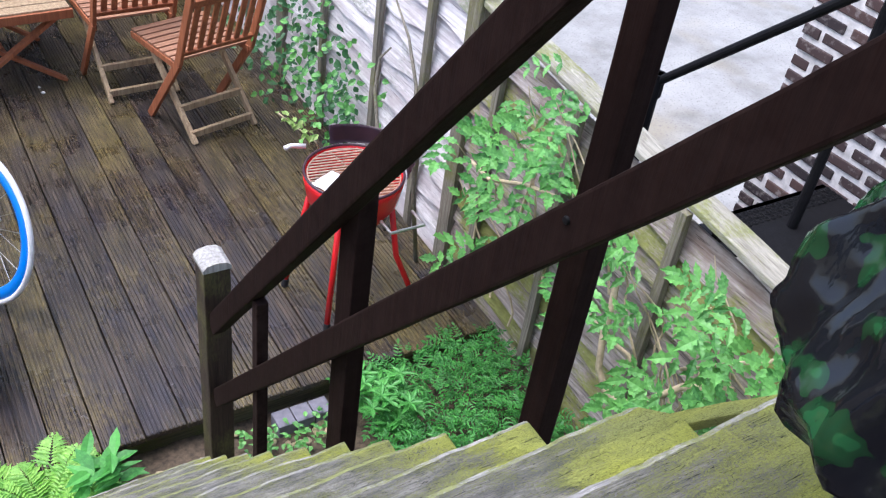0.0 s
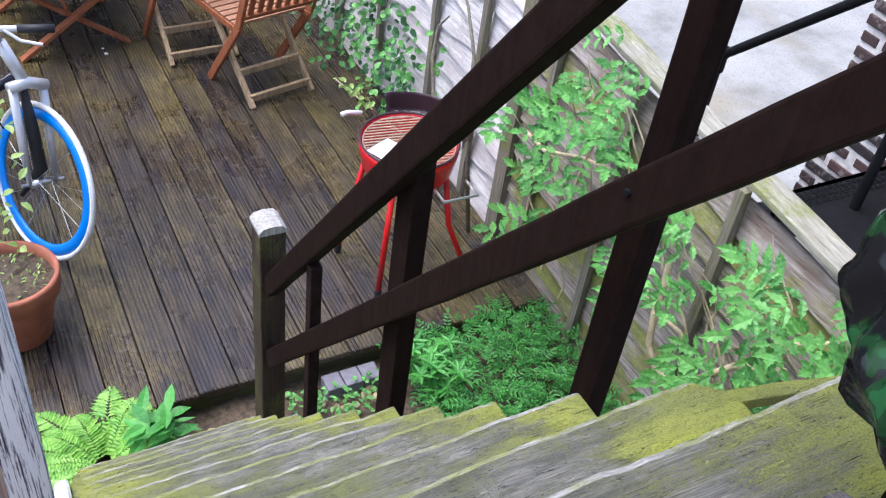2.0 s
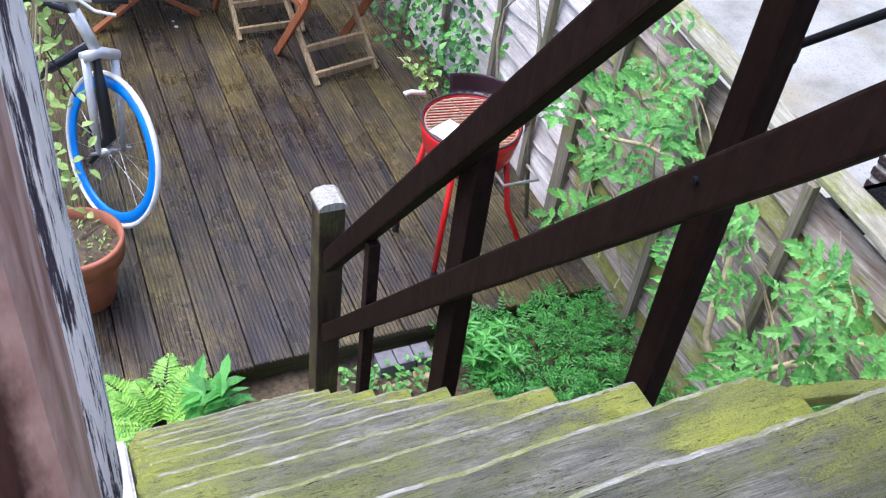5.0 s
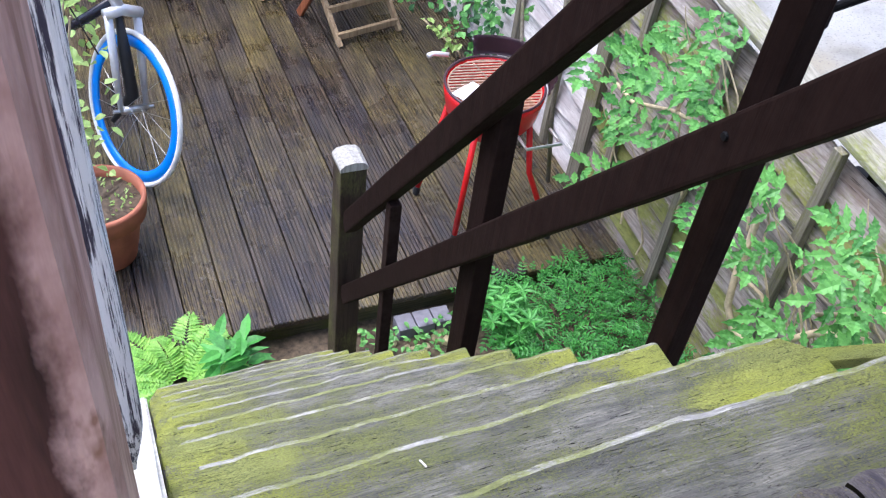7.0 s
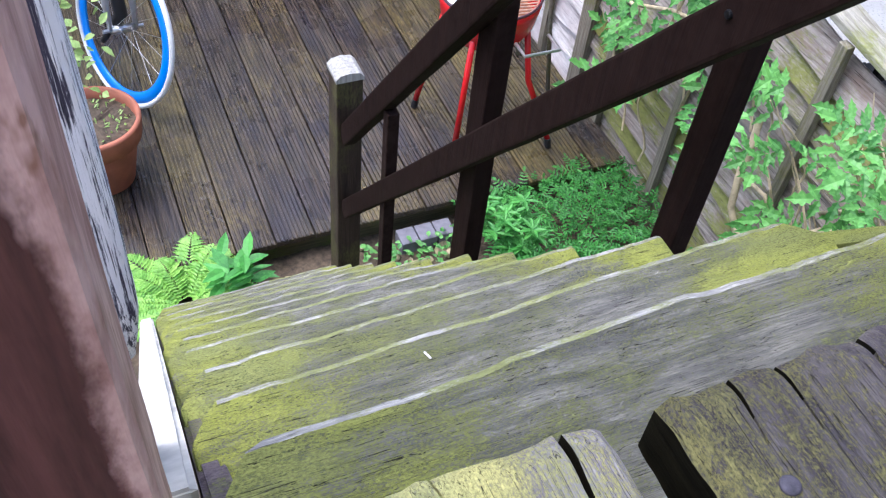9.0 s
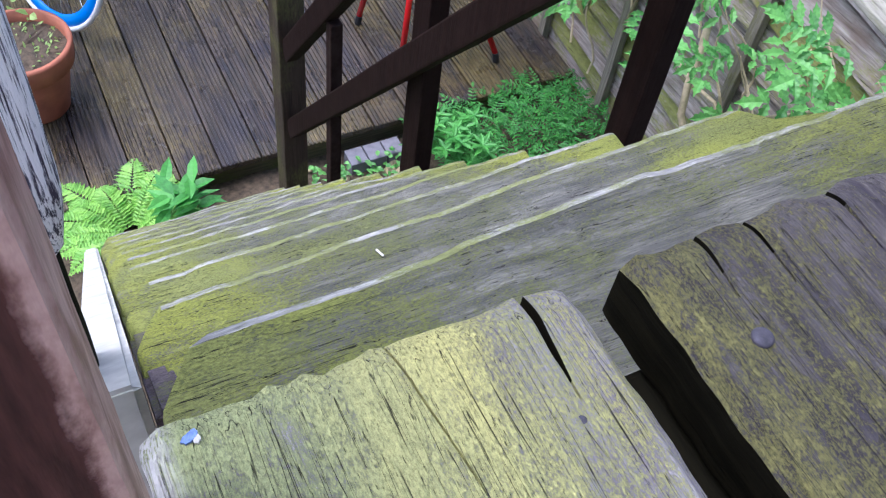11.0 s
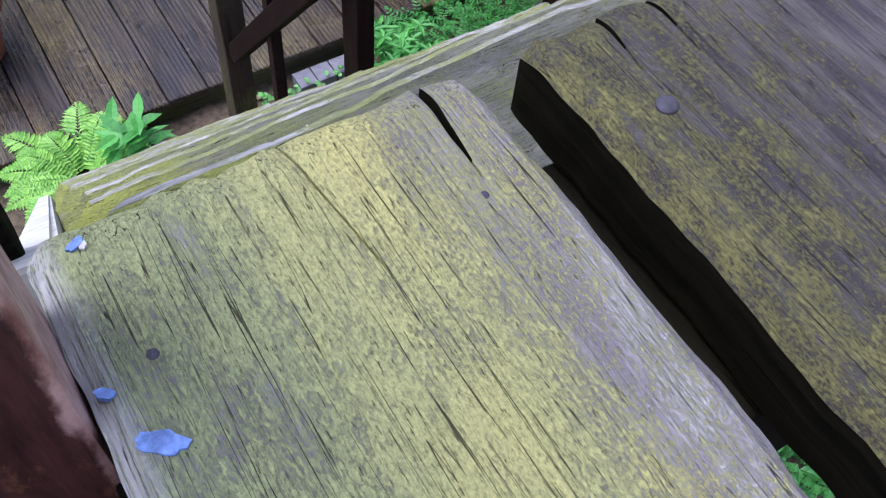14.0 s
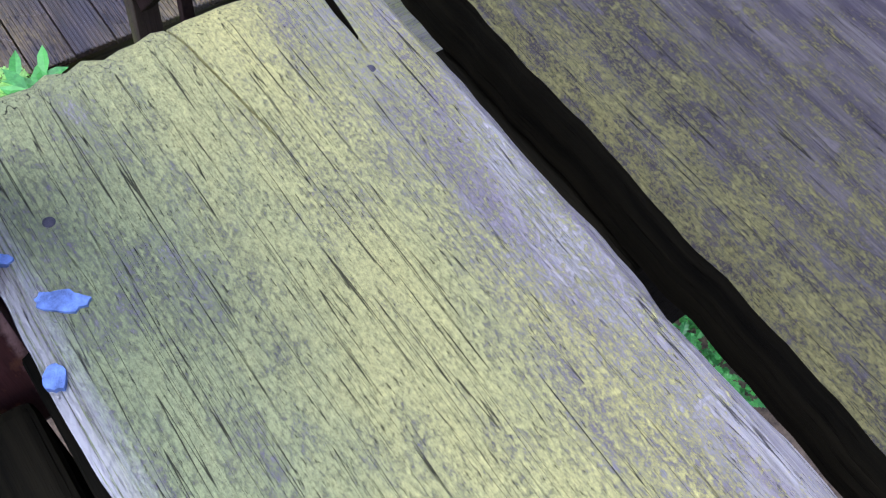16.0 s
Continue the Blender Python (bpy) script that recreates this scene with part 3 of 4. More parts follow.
def landing_board(x0, x1, y1, mat, seed, back=-1.0, th=0.05, splits=()):
    """A worn board along y. splits: open cracks as (x at the end, x at the tip, y of the tip, half width, depth)."""
    bm = bmesh.new()
    ny = 130
    base = [x0 + (x1 - x0) * i / 26 for i in range(27)]
    cols = [(x, None, 0) for x in base]
    for sp in splits:
        cols = [c for c in cols if abs(c[0] - sp[0]) > 0.006]
        cols += [(sp[0] + o * 0.001, sp, o) for o in (-2, -1, 0, 1, 2)]
    cols.sort(key=lambda c: c[0])
    nx = len(cols) - 1

    def top(i, j):
        v = j / ny
        y = back + (y1 - back) * (1 - (1 - v) ** 2.4)
        x, sp, off = cols[i]
        dip = 0.0
        if sp:
            t = min(1.0, max(0.0, (y1 - y) / (y1 - sp[2])))
            c = sp[0] + (sp[1] - sp[0]) * t
            wide = sp[3] * (1 - t) ** 0.7
            x = c + off * 0.5 * max(wide, 0.0006) * (1 + 0.3 * noise.noise(Vector((off, y * 60, seed))))
            if abs(off) < 2 and t < 1:
                dip = sp[4] * (1 - t) ** 0.5 * (1.0 if off == 0 else 0.85)
        ed = min(x - x0, x1 - x)
        z = LAND + 0.002 * noise.noise(Vector((x * 30, y * 5, seed))) + 0.0012 * noise.noise(Vector((x * 140, y * 9, seed)))
        z -= 0.008 * max(0, 1 - ed / 0.008) ** 2
        if i in (0, nx):
            x += 0.005 * noise.noise(Vector((seed, y * 11, 0))) + 0.0025 * noise.noise(Vector((seed, y * 45, 4)))
        dy = y1 - y
        if dy < 0.02:
            z -= 0.006 * (1 - dy / 0.02) ** 2
            y += (0.004 * noise.noise(Vector((x * 42, seed, 1))) + 0.003 * noise.noise(Vector((x * 130, seed, 2)))) * (1 - dy / 0.02)
        return (x, y, z - dip)

    grid = [[bm.verts.new(top(i, j)) for i in range(nx + 1)] for j in range(ny + 1)]
    for j in range(ny):
        for i in range(nx):
            f = bm.faces.new((grid[j][i], grid[j][i + 1], grid[j + 1][i + 1], grid[j + 1][i]))
            # crack walls take the near-black too, shade painted into the split
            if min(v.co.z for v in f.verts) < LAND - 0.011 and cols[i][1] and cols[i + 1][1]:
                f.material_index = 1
    rim = [grid[0][i] for i in range(nx + 1)] + [grid[j][nx] for j in range(1, ny + 1)] + [grid[ny][i] for i in range(nx - 1, -1, -1)] + [grid[j][0] for j in range(ny - 1, 0, -1)]
    low = [bm.verts.new((v.co.x, v.co.y, LAND - th)) for v in rim]
    side = []
    for a in range(len(rim)):
        b2 = (a + 1) % len(rim)
        side.append(bm.faces.new((rim[b2], rim[a], low[a], low[b2])))
    side.append(bm.faces.new(low[::-1]))
    bmesh.ops.recalc_face_normals(bm, faces=bm.faces)
    # rotten black sides, darkened further for the shade inside the gap
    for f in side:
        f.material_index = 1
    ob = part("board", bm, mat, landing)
    ob.data.materials.append(M_ROT_SHADE)
    return ob


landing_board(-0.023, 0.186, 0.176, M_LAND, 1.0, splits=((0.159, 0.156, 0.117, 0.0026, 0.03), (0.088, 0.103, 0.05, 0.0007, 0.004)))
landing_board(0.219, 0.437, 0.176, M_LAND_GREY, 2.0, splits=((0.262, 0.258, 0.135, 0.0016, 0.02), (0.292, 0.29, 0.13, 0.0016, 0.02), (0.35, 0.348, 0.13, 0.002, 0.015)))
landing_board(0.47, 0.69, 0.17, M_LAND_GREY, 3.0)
# bearers near-black as well, the shade under the boards put into their colour
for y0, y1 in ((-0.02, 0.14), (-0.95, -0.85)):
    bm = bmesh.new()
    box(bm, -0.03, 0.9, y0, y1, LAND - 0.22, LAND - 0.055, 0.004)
    part("bearer", bm, M_ROT_SHADE, landing)

# added block: its near-black colour paints the dark void left of the landing
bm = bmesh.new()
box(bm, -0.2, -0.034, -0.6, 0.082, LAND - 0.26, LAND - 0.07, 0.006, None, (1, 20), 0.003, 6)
part("edge_beam", bm, M_ROT_SHADE, landing, "near-black block below the boards, added as the dark void")

# nail heads, split, and flecks of paint on the boards
def nail(x, y, r=0.0062, dz=0.0):
    bm = bmesh.new()
    lathe(bm, [(0.0001, 0.0012), (r * 0.7, 0.0012), (r * 0.93, 0.0008), (r, 0.0), (r, -0.004)], 18, pose(x, y, LAND + dz + 0.001))
    return tagged(smooth(part("nail", bm, M_NAIL, landing)), "round galvanised nail head")


nail(0.254, 0.110, 0.0058, -0.0014)
nail(0.151, 0.107, 0.003, -0.0022)
nail(0.004, 0.105, 0.003, -0.0022)
def fleck(x, y, a, b2, ang, mat, seed):
    bm = bmesh.new()
    vs = [bm.verts.new((x + math.cos(ang) * a * math.cos(w) * f - math.sin(ang) * b2 * math.sin(w) * f, y + math.sin(ang) * a * math.cos(w) * f + math.cos(ang) * b2 * math.sin(w) * f, LAND + 0.0014)) for w, f in ((2 * math.pi * k / 18, 1 + 0.45 * noise.noise(Vector((math.cos(k * 0.35) * 2, math.sin(k * 0.35) * 2, seed)))) for k in range(18))]
    f = bm.faces.new(vs)
    r = bmesh.ops.extrude_face_region(bm, geom=[f])
    for v in r["geom"]:
        if isinstance(v, bmesh.types.BMVert):
            v.co.z -= 0.003
    bmesh.ops.recalc_face_normals(bm, faces=bm.faces)
    part("paint_fleck", bm, mat, landing)


fleck(-0.004, 0.164, 0.004, 0.002, 0.4, M_BLUEPAINT, 1)
fleck(-0.0015, 0.162, 0.002, 0.0013, 0.9, M_WHITEFLECK, 2)
fleck(-0.006, 0.071, 0.0095, 0.0042, -0.6, M_BLUEPAINT, 3)
fleck(-0.0165, 0.098, 0.004, 0.0022, -0.6, M_BLUEPAINT, 4)
fleck(-0.02, 0.045, 0.005, 0.004, 1.1, M_BLUEPAINT, 5)

# short mossy ledge board outside the top treads
bm = bmesh.new()
box(bm, 0.0, 0.56, -0.024, 0.0, -0.02, 0.0, 0.004, pose(0.77, 0.511, 1.872, 0, 0, -13.5), (0, 24), 0.003)
tagged(part("ledge_board", bm, M_TREAD), "mossy ledge board beside the top steps", "board", kind="structure")

# ---- handrail ----
rail = thing("handrail", "dark brown stained timber handrail with posts and two rails", "handrail")
NX, NY = 0.648, 2.062
bm = bmesh.new()
box(bm, NX, NX + 0.084, NY, NY + 0.088, GROUND - 0.05, 0.945, 0.006, None, (2, 8), 0.002)
newel = part("newel_post", bm, M_NEWEL, rail, "dark newel post with a worn pale top")
bm = bmesh.new()
pr = [(-0.044, 0.0), (-0.044, 0.012), (-0.03, 0.026), (0.0, 0.031), (0.03, 0.026), (0.044, 0.012), (0.044, 0.0)]
front = [bm.verts.new((NX + 0.042 + x, NY - 0.002, 0.936 + z)) for x, z in pr]
backv = [bm.verts.new((NX + 0.042 + x, NY + 0.09, 0.936 + z)) for x, z in pr]
bm.faces.new(front[::-1])
bm.faces.new(backv)
for a in range(len(pr)):
    b2 = (a + 1) % len(pr)
    bm.faces.new((front[a], front[b2], backv[b2], backv[a]))
bmesh.ops.recalc_face_normals(bm, faces=bm.faces)
part("cap", bm, M_RAILCUT, newel, "bleached worn rounded post top")
for x0, w, y1, d, z0, z1 in ((0.706, 0.045, 1.338, 0.07, 0.2, 1.75), (0.797, 0.04, 0.8, 0.052, GROUND, 3.1)):
    bm = bmesh.new()
    box(bm, x0, x0 + w, y1 - d, y1, z0, z1, 0.004, None, (2, 14), 0.002, y1)
    part("post", bm, M_RAIL, rail)
bm = bmesh.new()
box(bm, 0.672, 0.706, 1.705, 1.74, 0.1, 1.1, 0.004)
part("baluster", bm, M_RAIL, rail)
bm = bmesh.new()
bar(bm, (0.683, 2.066, 0.722), (0.683, 0.28, 3.005), 0.044, 0.064, 0.006, (0, 0, 1), 24, 0.0015)
part("top_rail", bm, M_RAIL, rail)
bm = bmesh.new()
bar(bm, (0.683, 2.064, 0.392), (0.683, 0.20, 2.661), 0.04, 0.062, 0.005, (0, 0, 1), 24, 0.0015)
low = part("lower_rail", bm, M_RAIL, rail)
bm = bmesh.new()
lathe(bm, [(0.0001, 0.003), (0.005, 0.0025), (0.006, 0.0), (0.006, -0.004)], 14, pose(0.662, 0.669, 2.105, 0, -90, 0))
part("bolt", bm, M_IRON, low)

# ---- posts beside the landing ----
post = thing("painted_post", "brown gloss painted timber post beside the landing", "post")
bm = bmesh.new()
box(bm, -0.15, -0.0245, 0.088, 0.15, 2.16, 4.0, 0.006, None, (2, 90), 0.0012, 3)
part("shaft", bm, M_BROWN, post)
post = thing("weathered_post", "weathered timber post with flaking white paint and a rotten foot", "post")
bm = bmesh.new()
box(bm, -0.17, -0.0225, 0.37, 0.47, 2.135, 4.0, 0.006, None, (2, 90), 0.002, 8)
for v in bm.verts:
    # the foot is rotted back and rounded
    k = max(0.0, 2.24 - v.co.z) / 0.105
    v.co.x -= (0.016 * k ** 2 + 0.006 * k * noise.noise(v.co * 40)) if v.co.x > -0.1 else 0.0
    v.co.y += 0.02 * k ** 2 if v.co.y < 0.42 else 0.0
part("shaft", bm, M_BLEACH, post)
bm = bmesh.new()
box(bm, -0.15, -0.042, 0.4, 0.462, 1.86, 2.15, 0.008, None, (2, 12), 0.006, 5)
part("rotten_foot", bm, M_ROT_SHADE, post, "dark rotten wood at the foot")

# ---- fences ----
def fence(label, y0, y1, x, z0, z1, mat, cap, battens, wave, seed, step=0.115, fall=0.0):
    f = thing("fence_panel", label, "fence", "fence panels", kind="structure")
    n = int((z1 - z0) / step)
    for k in range(n):
        bm = bmesh.new()
        nn = 26
        a = z0 + k * step
        rows = []
        for j in range(nn + 1):
            y = y0 + (y1 - y0) * j / nn
            lo = a + wave * noise.noise(Vector((y * 3, seed + k, 0)))
            hi = a + step + 0.03 + wave * 0.6 * noise.noise(Vector((y * 3.5, seed + k, 5)))
            tw = 0.006 * noise.noise(Vector((y * 2, seed + k, 9)))
            rows.append([bm.verts.new(p) for p in ((x - 0.036 + tw, y, lo), (x - 0.024 + tw, y, lo), (x + 0.004, y, hi), (x - 0.004, y, hi))])
        for r, s in zip(rows, rows[1:]):
            for i in range(4):
                bm.faces.new((r[i], r[(i + 1) % 4], s[(i + 1) % 4], s[i]))
        bm.faces.new(rows[0])
        bm.faces.new(rows[-1][::-1])
        bmesh.ops.recalc_face_normals(bm, faces=bm.faces)
        for v in bm.verts:
            v.co.z += fall * (v.co.y - y1)
        part("board", bm, mat, f)
    for y in battens:
        bm = bmesh.new()
        box(bm, x - 0.07, x - 0.038, y - 0.02, y + 0.02, z0 - 0.02, z1 + 0.02 + fall * (y - y1), 0.004, None, (2, 10), 0.003, y)
        part("batten", bm, M_BATTEN, f)
    if cap:
        bm = bmesh.new()
        box(bm, x - 0.05, x + 0.06, y0, y1, z1 + 0.03, z1 + 0.055, 0.005, None, (1, 24), 0.004, seed)
        for v in bm.verts:
            v.co.z += fall * (v.co.y - y1)
        part("capping", bm, cap, f)
    bm = bmesh.new()
    box(bm, x - 0.06, x + 0.05, y1 - 0.005, y1 + 0.085, GROUND - 0.05, z1 + 0.1, 0.006, None, (2, 10), 0.003, seed)
    part("fence_post", bm, M_BATTEN, f)


M_CAP = grain_wood("pale_mossy_capping", 1, (0.14, 0.13, 0.1), (0.42, 0.4, 0.33), (0.24, 0.26, 0.08), 0.47, 0.6, 0.3, 0.8, None, 0.6)
fence("weathered overlapping board fence stained green beside the bed", 0.5, 2.8, 2.09, GROUND, 1.265, M_FENCE, M_CAP, (0.9, 1.55, 2.12, 2.6), 0.03, 1.0, 0.095, 0.105)
fence("bleached grey wavy-edged board fence beside the deck", 2.9, 4.75, 2.09, -0.03, 1.45, M_PALE, M_CAP, (3.15, 3.6, 4.2), 0.05, 2.0, 0.125)
fence("bleached grey wavy-edged board fence beside the deck", 4.85, 6.7, 2.09, -0.03, 1.45, M_PALE, M_CAP, (5.3, 6.0), 0.05, 3.0, 0.125)
# unseen dark fence closing the far end of the deck, raised to block sky light
f = thing("sky_block_fence", "unseen tall timber fence at the end of the deck, added to block sky", "fence", kind="structure")
for k in range(24):
    bm = bmesh.new()
    box(bm, -1.4 + k * 0.145, -1.4 + k * 0.145 + 0.14, 6.35, 6.37, GROUND, 2.3 + rnd.uniform(-0.01, 0.01), 0.003)
    part("board", bm, M_BATTEN, f)
# unseen wall behind the landing, kept low and pale to bounce light
bm = bmesh.new()
box(bm, -2.5, 2.0, -1.35, -1.05, GROUND - 0.1, 3.4, 0.01)
tagged(part("wall_house", bm, M_RENDERWALL), "unseen pale rendered wall behind the landing, added to bounce light", "wall", kind="structure")
# ---- neighbouring brick wall and iron stair ----
WX, WY, CO, BL = 2.72, 1.88, 0.059, 0.178
wall = thing("wall_brick", "dark brick wall with thick whitewashed mortar joints", "wall", kind="structure")
bm = bmesh.new()
box(bm, WX + 0.014, WX + 0.22, 0.2, WY - 0.014, GROUND, 3.2, 0.008)
part("mortar", bm, M_MORTAR, wall)
iron = thing("iron_stair", "black iron outside stair with perforated step and handrail", "staircase")
bm = bmesh.new()
box(bm, 2.16, 2.66, 1.12, 1.52, 1.12, 1.13, 0.002)
box(bm, 2.16, 2.66, 1.50, 1.52, 1.02, 1.13, 0.002)
part("plate", bm, M_IRON, iron)
bm = bmesh.new()
for i in range(18):
    for j in range(3):
        ring(bm, 0.008, 0.0022, 10, 4, pose(2.19 + i * 0.027, 1.44 + j * 0.025, 1.133, 90, 0, 0))
part("tread_rim", bm, M_IRON, iron)
for k in range(1, 5):
    bm = bmesh.new()
    box(bm, 2.16, 2.66, 1.34 + 0.2 * k, 1.52 + 0.2 * k, 1.075 - 0.2 * k, 1.085 - 0.2 * k, 0.002)
    part("tread", bm, M_IRON, iron)
bm = bmesh.new()
tube(bm, [(2.35, 1.0, 2.31), (2.35, 1.5, 1.85), (2.35, 2.1, 1.275)], 0.017, 12)
part("rail", bm, M_IRON, iron)
bm = bmesh.new()
tube(bm, [(2.35, 2.1, 1.31), (2.35, 2.1, 0.0)], 0.019, 12)
tube(bm, [(2.35, 2.1, 1.22), (2.35, 2.1, 1.31)], 0.027, 12)
part("end_post", bm, M_IRON, iron)
bm = bmesh.new()
tube(bm, [(2.35, 1.38, 1.95), (2.35, 1.38, 1.0)], 0.017, 12)
part("post", bm, M_IRON, iron)

# ---- barbecue ----
def barbecue(x, y):
    b = thing("barbecue", "red charcoal kettle barbecue with rusty grill on three legs", "barbecue", at=pose(x, y, 0))
    bm = bmesh.new()
    lathe(bm, [(0.02, 0.42), (0.09, 0.43), (0.15, 0.47), (0.19, 0.54), (0.205, 0.62), (0.208, 0.655), (0.2, 0.655), (0.196, 0.62), (0.18, 0.55), (0.14, 0.485), (0.02, 0.45)], 40)
    smooth(part("bowl", bm, M_RED, b))
    bm = bmesh.new()
    lathe(bm, [(0.0001, 0.565), (0.1, 0.57), (0.18, 0.565)], 30)
    for v in bm.verts:
        v.co.z += 0.012 * noise.noise(v.co * 40)
    part("ash", bm, M_ASH, b, "rusty brown ash in the bowl")
    bm = bmesh.new()
    ring(bm, 0.204, 0.0055, 48, 8, pose(0, 0, 0.657, 90, 0, 0))
    smooth(part("rim", bm, M_PLUM, b))
    g = bmesh.new()
    ring(g, 0.19, 0.0035, 40, 6, pose(0, 0, 0.645, 90, 0, 0))
    part("grill_ring", g, M_RUST, b)
    for k in range(-9, 10):
        o = k * 0.0195
        h = math.sqrt(max(0.0, 0.19 ** 2 - o * o))
        g = bmesh.new()
        tube(g, [(-h, o, 0.648), (h, o, 0.648)], 0.0036, 6)
        ob = part("grill_bar", g, M_RUST, b)
        ob.matrix_basis = pose(0, 0, 0, 0, 0, -8)
    g = bmesh.new()
    tube(g, [(0.03, -0.18, 0.642), (-0.02, 0.185, 0.642)], 0.003, 6)
    part("grill_cross_bar", g, M_RUST, b)
    # half lid standing up at the back as a wind guard
    g = bmesh.new()
    rows = []
    for j in range(6):
        z = 0.66 + 0.0155 * j
        rr = 0.215 + 0.004 * j + 0.005 * (j % 2)
        rows.append([g.verts.new((rr * math.cos(a), rr * math.sin(a), z)) for a in (radians(-38 + 6.5 * i) for i in range(21))])
    for u, v in zip(rows, rows[1:]):
        for i in range(20):
            g.faces.new((u[i], u[i + 1], v[i + 1], v[i]))
    bmesh.ops.solidify(g, geom=g.faces[:], thickness=0.004)
    smooth(part("wind_guard", g, M_PLUM, b, "ribbed plum-coloured wind guard"))
    g = bmesh.new()
    tube(g, [(-0.11, 0.235, 0.66), (-0.17, 0.25, 0.665), (-0.2, 0.24, 0.665)], 0.011, 10)
    smooth(part("handle", g, M_FOIL, b, "pale side handle"))
    g = bmesh.new()
    tube(g, [(0.02, -0.215, 0.55), (0.02, -0.30, 0.55), (0.17, -0.30, 0.55), (0.17, -0.2, 0.55)], 0.007, 8)
    part("front_handle", g, M_STEEL, b)
    for fx, fy in ((-0.225, 0.151), (-0.18, -0.19), (0.232, -0.265), (0.18, 0.2)):
        spl = math.hypot(fx, fy)
        c, s = fx / spl, fy / spl
        g = bmesh.new()
        tube(g, [(c * 0.17, s * 0.17, 0.56), (c * 0.215, s * 0.215, 0.3), (c * spl, s * spl, 0.03)], 0.0125, 10)
        leg = smooth(part("leg", g, M_RED, b))
        g = bmesh.new()
        tube(g, [(c * spl * 0.985, s * spl * 0.985, 0.045), (c * spl * 1.01, s * spl * 1.01, 0.0)], 0.015, 10)
        part("foot", g, M_BLACKRUB, leg, "black rubber foot")
    return b


barbecue(1.51, 2.77)
bm = bmesh.new()
bmesh.ops.create_grid(bm, x_segments=10, y_segments=8, size=0.5)
for v in bm.verts:
    v.co.x *= 0.13
    v.co.y *= 0.17
    v.co.z = 0.006 * noise.noise(v.co * 60) + 0.004
bmesh.ops.solidify(bm, geom=bm.faces[:], thickness=0.002)
foil = part("foil_sheet", bm, M_FOIL)
foil.matrix_basis = pose(1.405, 2.70, 0.655, 0, 0, 25)
tagged(foil, "crumpled pale foil sheet lying on the grill", "foil")

# ---- folding chairs and table ----
def folding_chair(m, label):
    """Slatted folding chair; local x across, front towards -y, back towards +y."""
    c = thing("folding_chair", label, "chair", "folding garden chairs", at=m)
    W = 0.22
    for sx in (-W, W):
        bm = bmesh.new()
        bar(bm, (sx, -0.2, 0.0), (sx, 0.12, 0.45), 0.022, 0.045, 0.004, (0, 1, 0))
        bar(bm, (sx, 0.12, 0.45), (sx, 0.27, 0.88), 0.022, 0.045, 0.004, (0, 1, 0))
        part("back_post", bm, M_TEAK, c)
    for sx in (-W + 0.03, W - 0.03):
        bm = bmesh.new()
        bar(bm, (sx, 0.2, 0.0), (sx, -0.22, 0.43), 0.022, 0.036, 0.003, (0, 1, 0))
        part("leg", bm, M_TEAKGREY, c, "greyed teak leg")
    for y, z in ((0.165, 0.045), (0.06, 0.15)):
        bm = bmesh.new()
        box(bm, -W + 0.03, W - 0.03, y - 0.012, y + 0.012, z - 0.018, z + 0.018, 0.003)
        part("stretcher", bm, M_TEAKGREY, c)
    for sx in (-W + 0.005, W - 0.005):
        bm = bmesh.new()
        box(bm, sx - 0.011, sx + 0.011, -0.34, 0.12, 0.405, 0.44, 0.004)
        part("seat_rail", bm, M_TEAK, c)
    for k in range(8):
        y = -0.32 + k * 0.055
        bm = bmesh.new()
        box(bm, -W, W, y - 0.021, y + 0.021, 0.441, 0.455, 0.003)
        part("seat_slat", bm, M_TEAKSEAT, c)
    for a, h in ((0.05, 0.035), (0.87, 0.06)):
        bm = bmesh.new()
        p = Vector((0, 0.12, 0.45)).lerp(Vector((0, 0.27, 0.88)), 0.1 + 0.86 * a)
        bar(bm, (-W, p.y, p.z), (W, p.y, p.z), 0.02, h, 0.004, (0, 0.55, 0.83))
        part("back_rail", bm, M_TEAK, c)
    for k in range(7):
        x = -0.165 + k * 0.055
        p, q = Vector((x, 0.12, 0.45)).lerp(Vector((x, 0.27, 0.88)), 0.15), Vector((x, 0.12, 0.45)).lerp(Vector((x, 0.27, 0.88)), 0.84)
        bm = bmesh.new()
        bar(bm, p, q, 0.032, 0.012, 0.003, (0, -0.83, 0.55))
        part("back_slat", bm, M_TEAK, c)
    return c


folding_chair(pose(1.436, 4.40, 0, 0, 0, 194), "orange teak slatted folding garden chair on the deck")
folding_chair(pose(1.185, 4.925, 0, 0, 0, 184), "orange teak folding garden chair beside the table")


def folding_table(m):
    t = thing("folding_table", "low teak slatted folding garden table", "table", at=m)
    for k in range(8):
        bm = bmesh.new()
        box(bm, -0.35, 0.35, -0.35 + k * 0.088, -0.35 + k * 0.088 + 0.08, 0.45, 0.47, 0.004)
        part("top_slat", bm, M_TEAKGREY, t)
    for s in (-1, 1):
        bm = bmesh.new()
        box(bm, -0.36, 0.36, s * 0.355 - 0.012, s * 0.355 + 0.012, 0.41, 0.46, 0.004)
        part("apron", bm, M_TEAK, t)
        bm = bmesh.new()
        bar(bm, (-0.3, s * 0.31, 0), (0.3, s * 0.31, 0.42), 0.022, 0.05, 0.004, (0, 1, 0))
        part("leg", bm, M_TEAK, t)
        bm = bmesh.new()
        bar(bm, (0.3, s * 0.27, 0), (-0.3, s * 0.27, 0.42), 0.022, 0.05, 0.004, (0, 1, 0))
        part("leg", bm, M_TEAK, t)
    bm = bmesh.new()
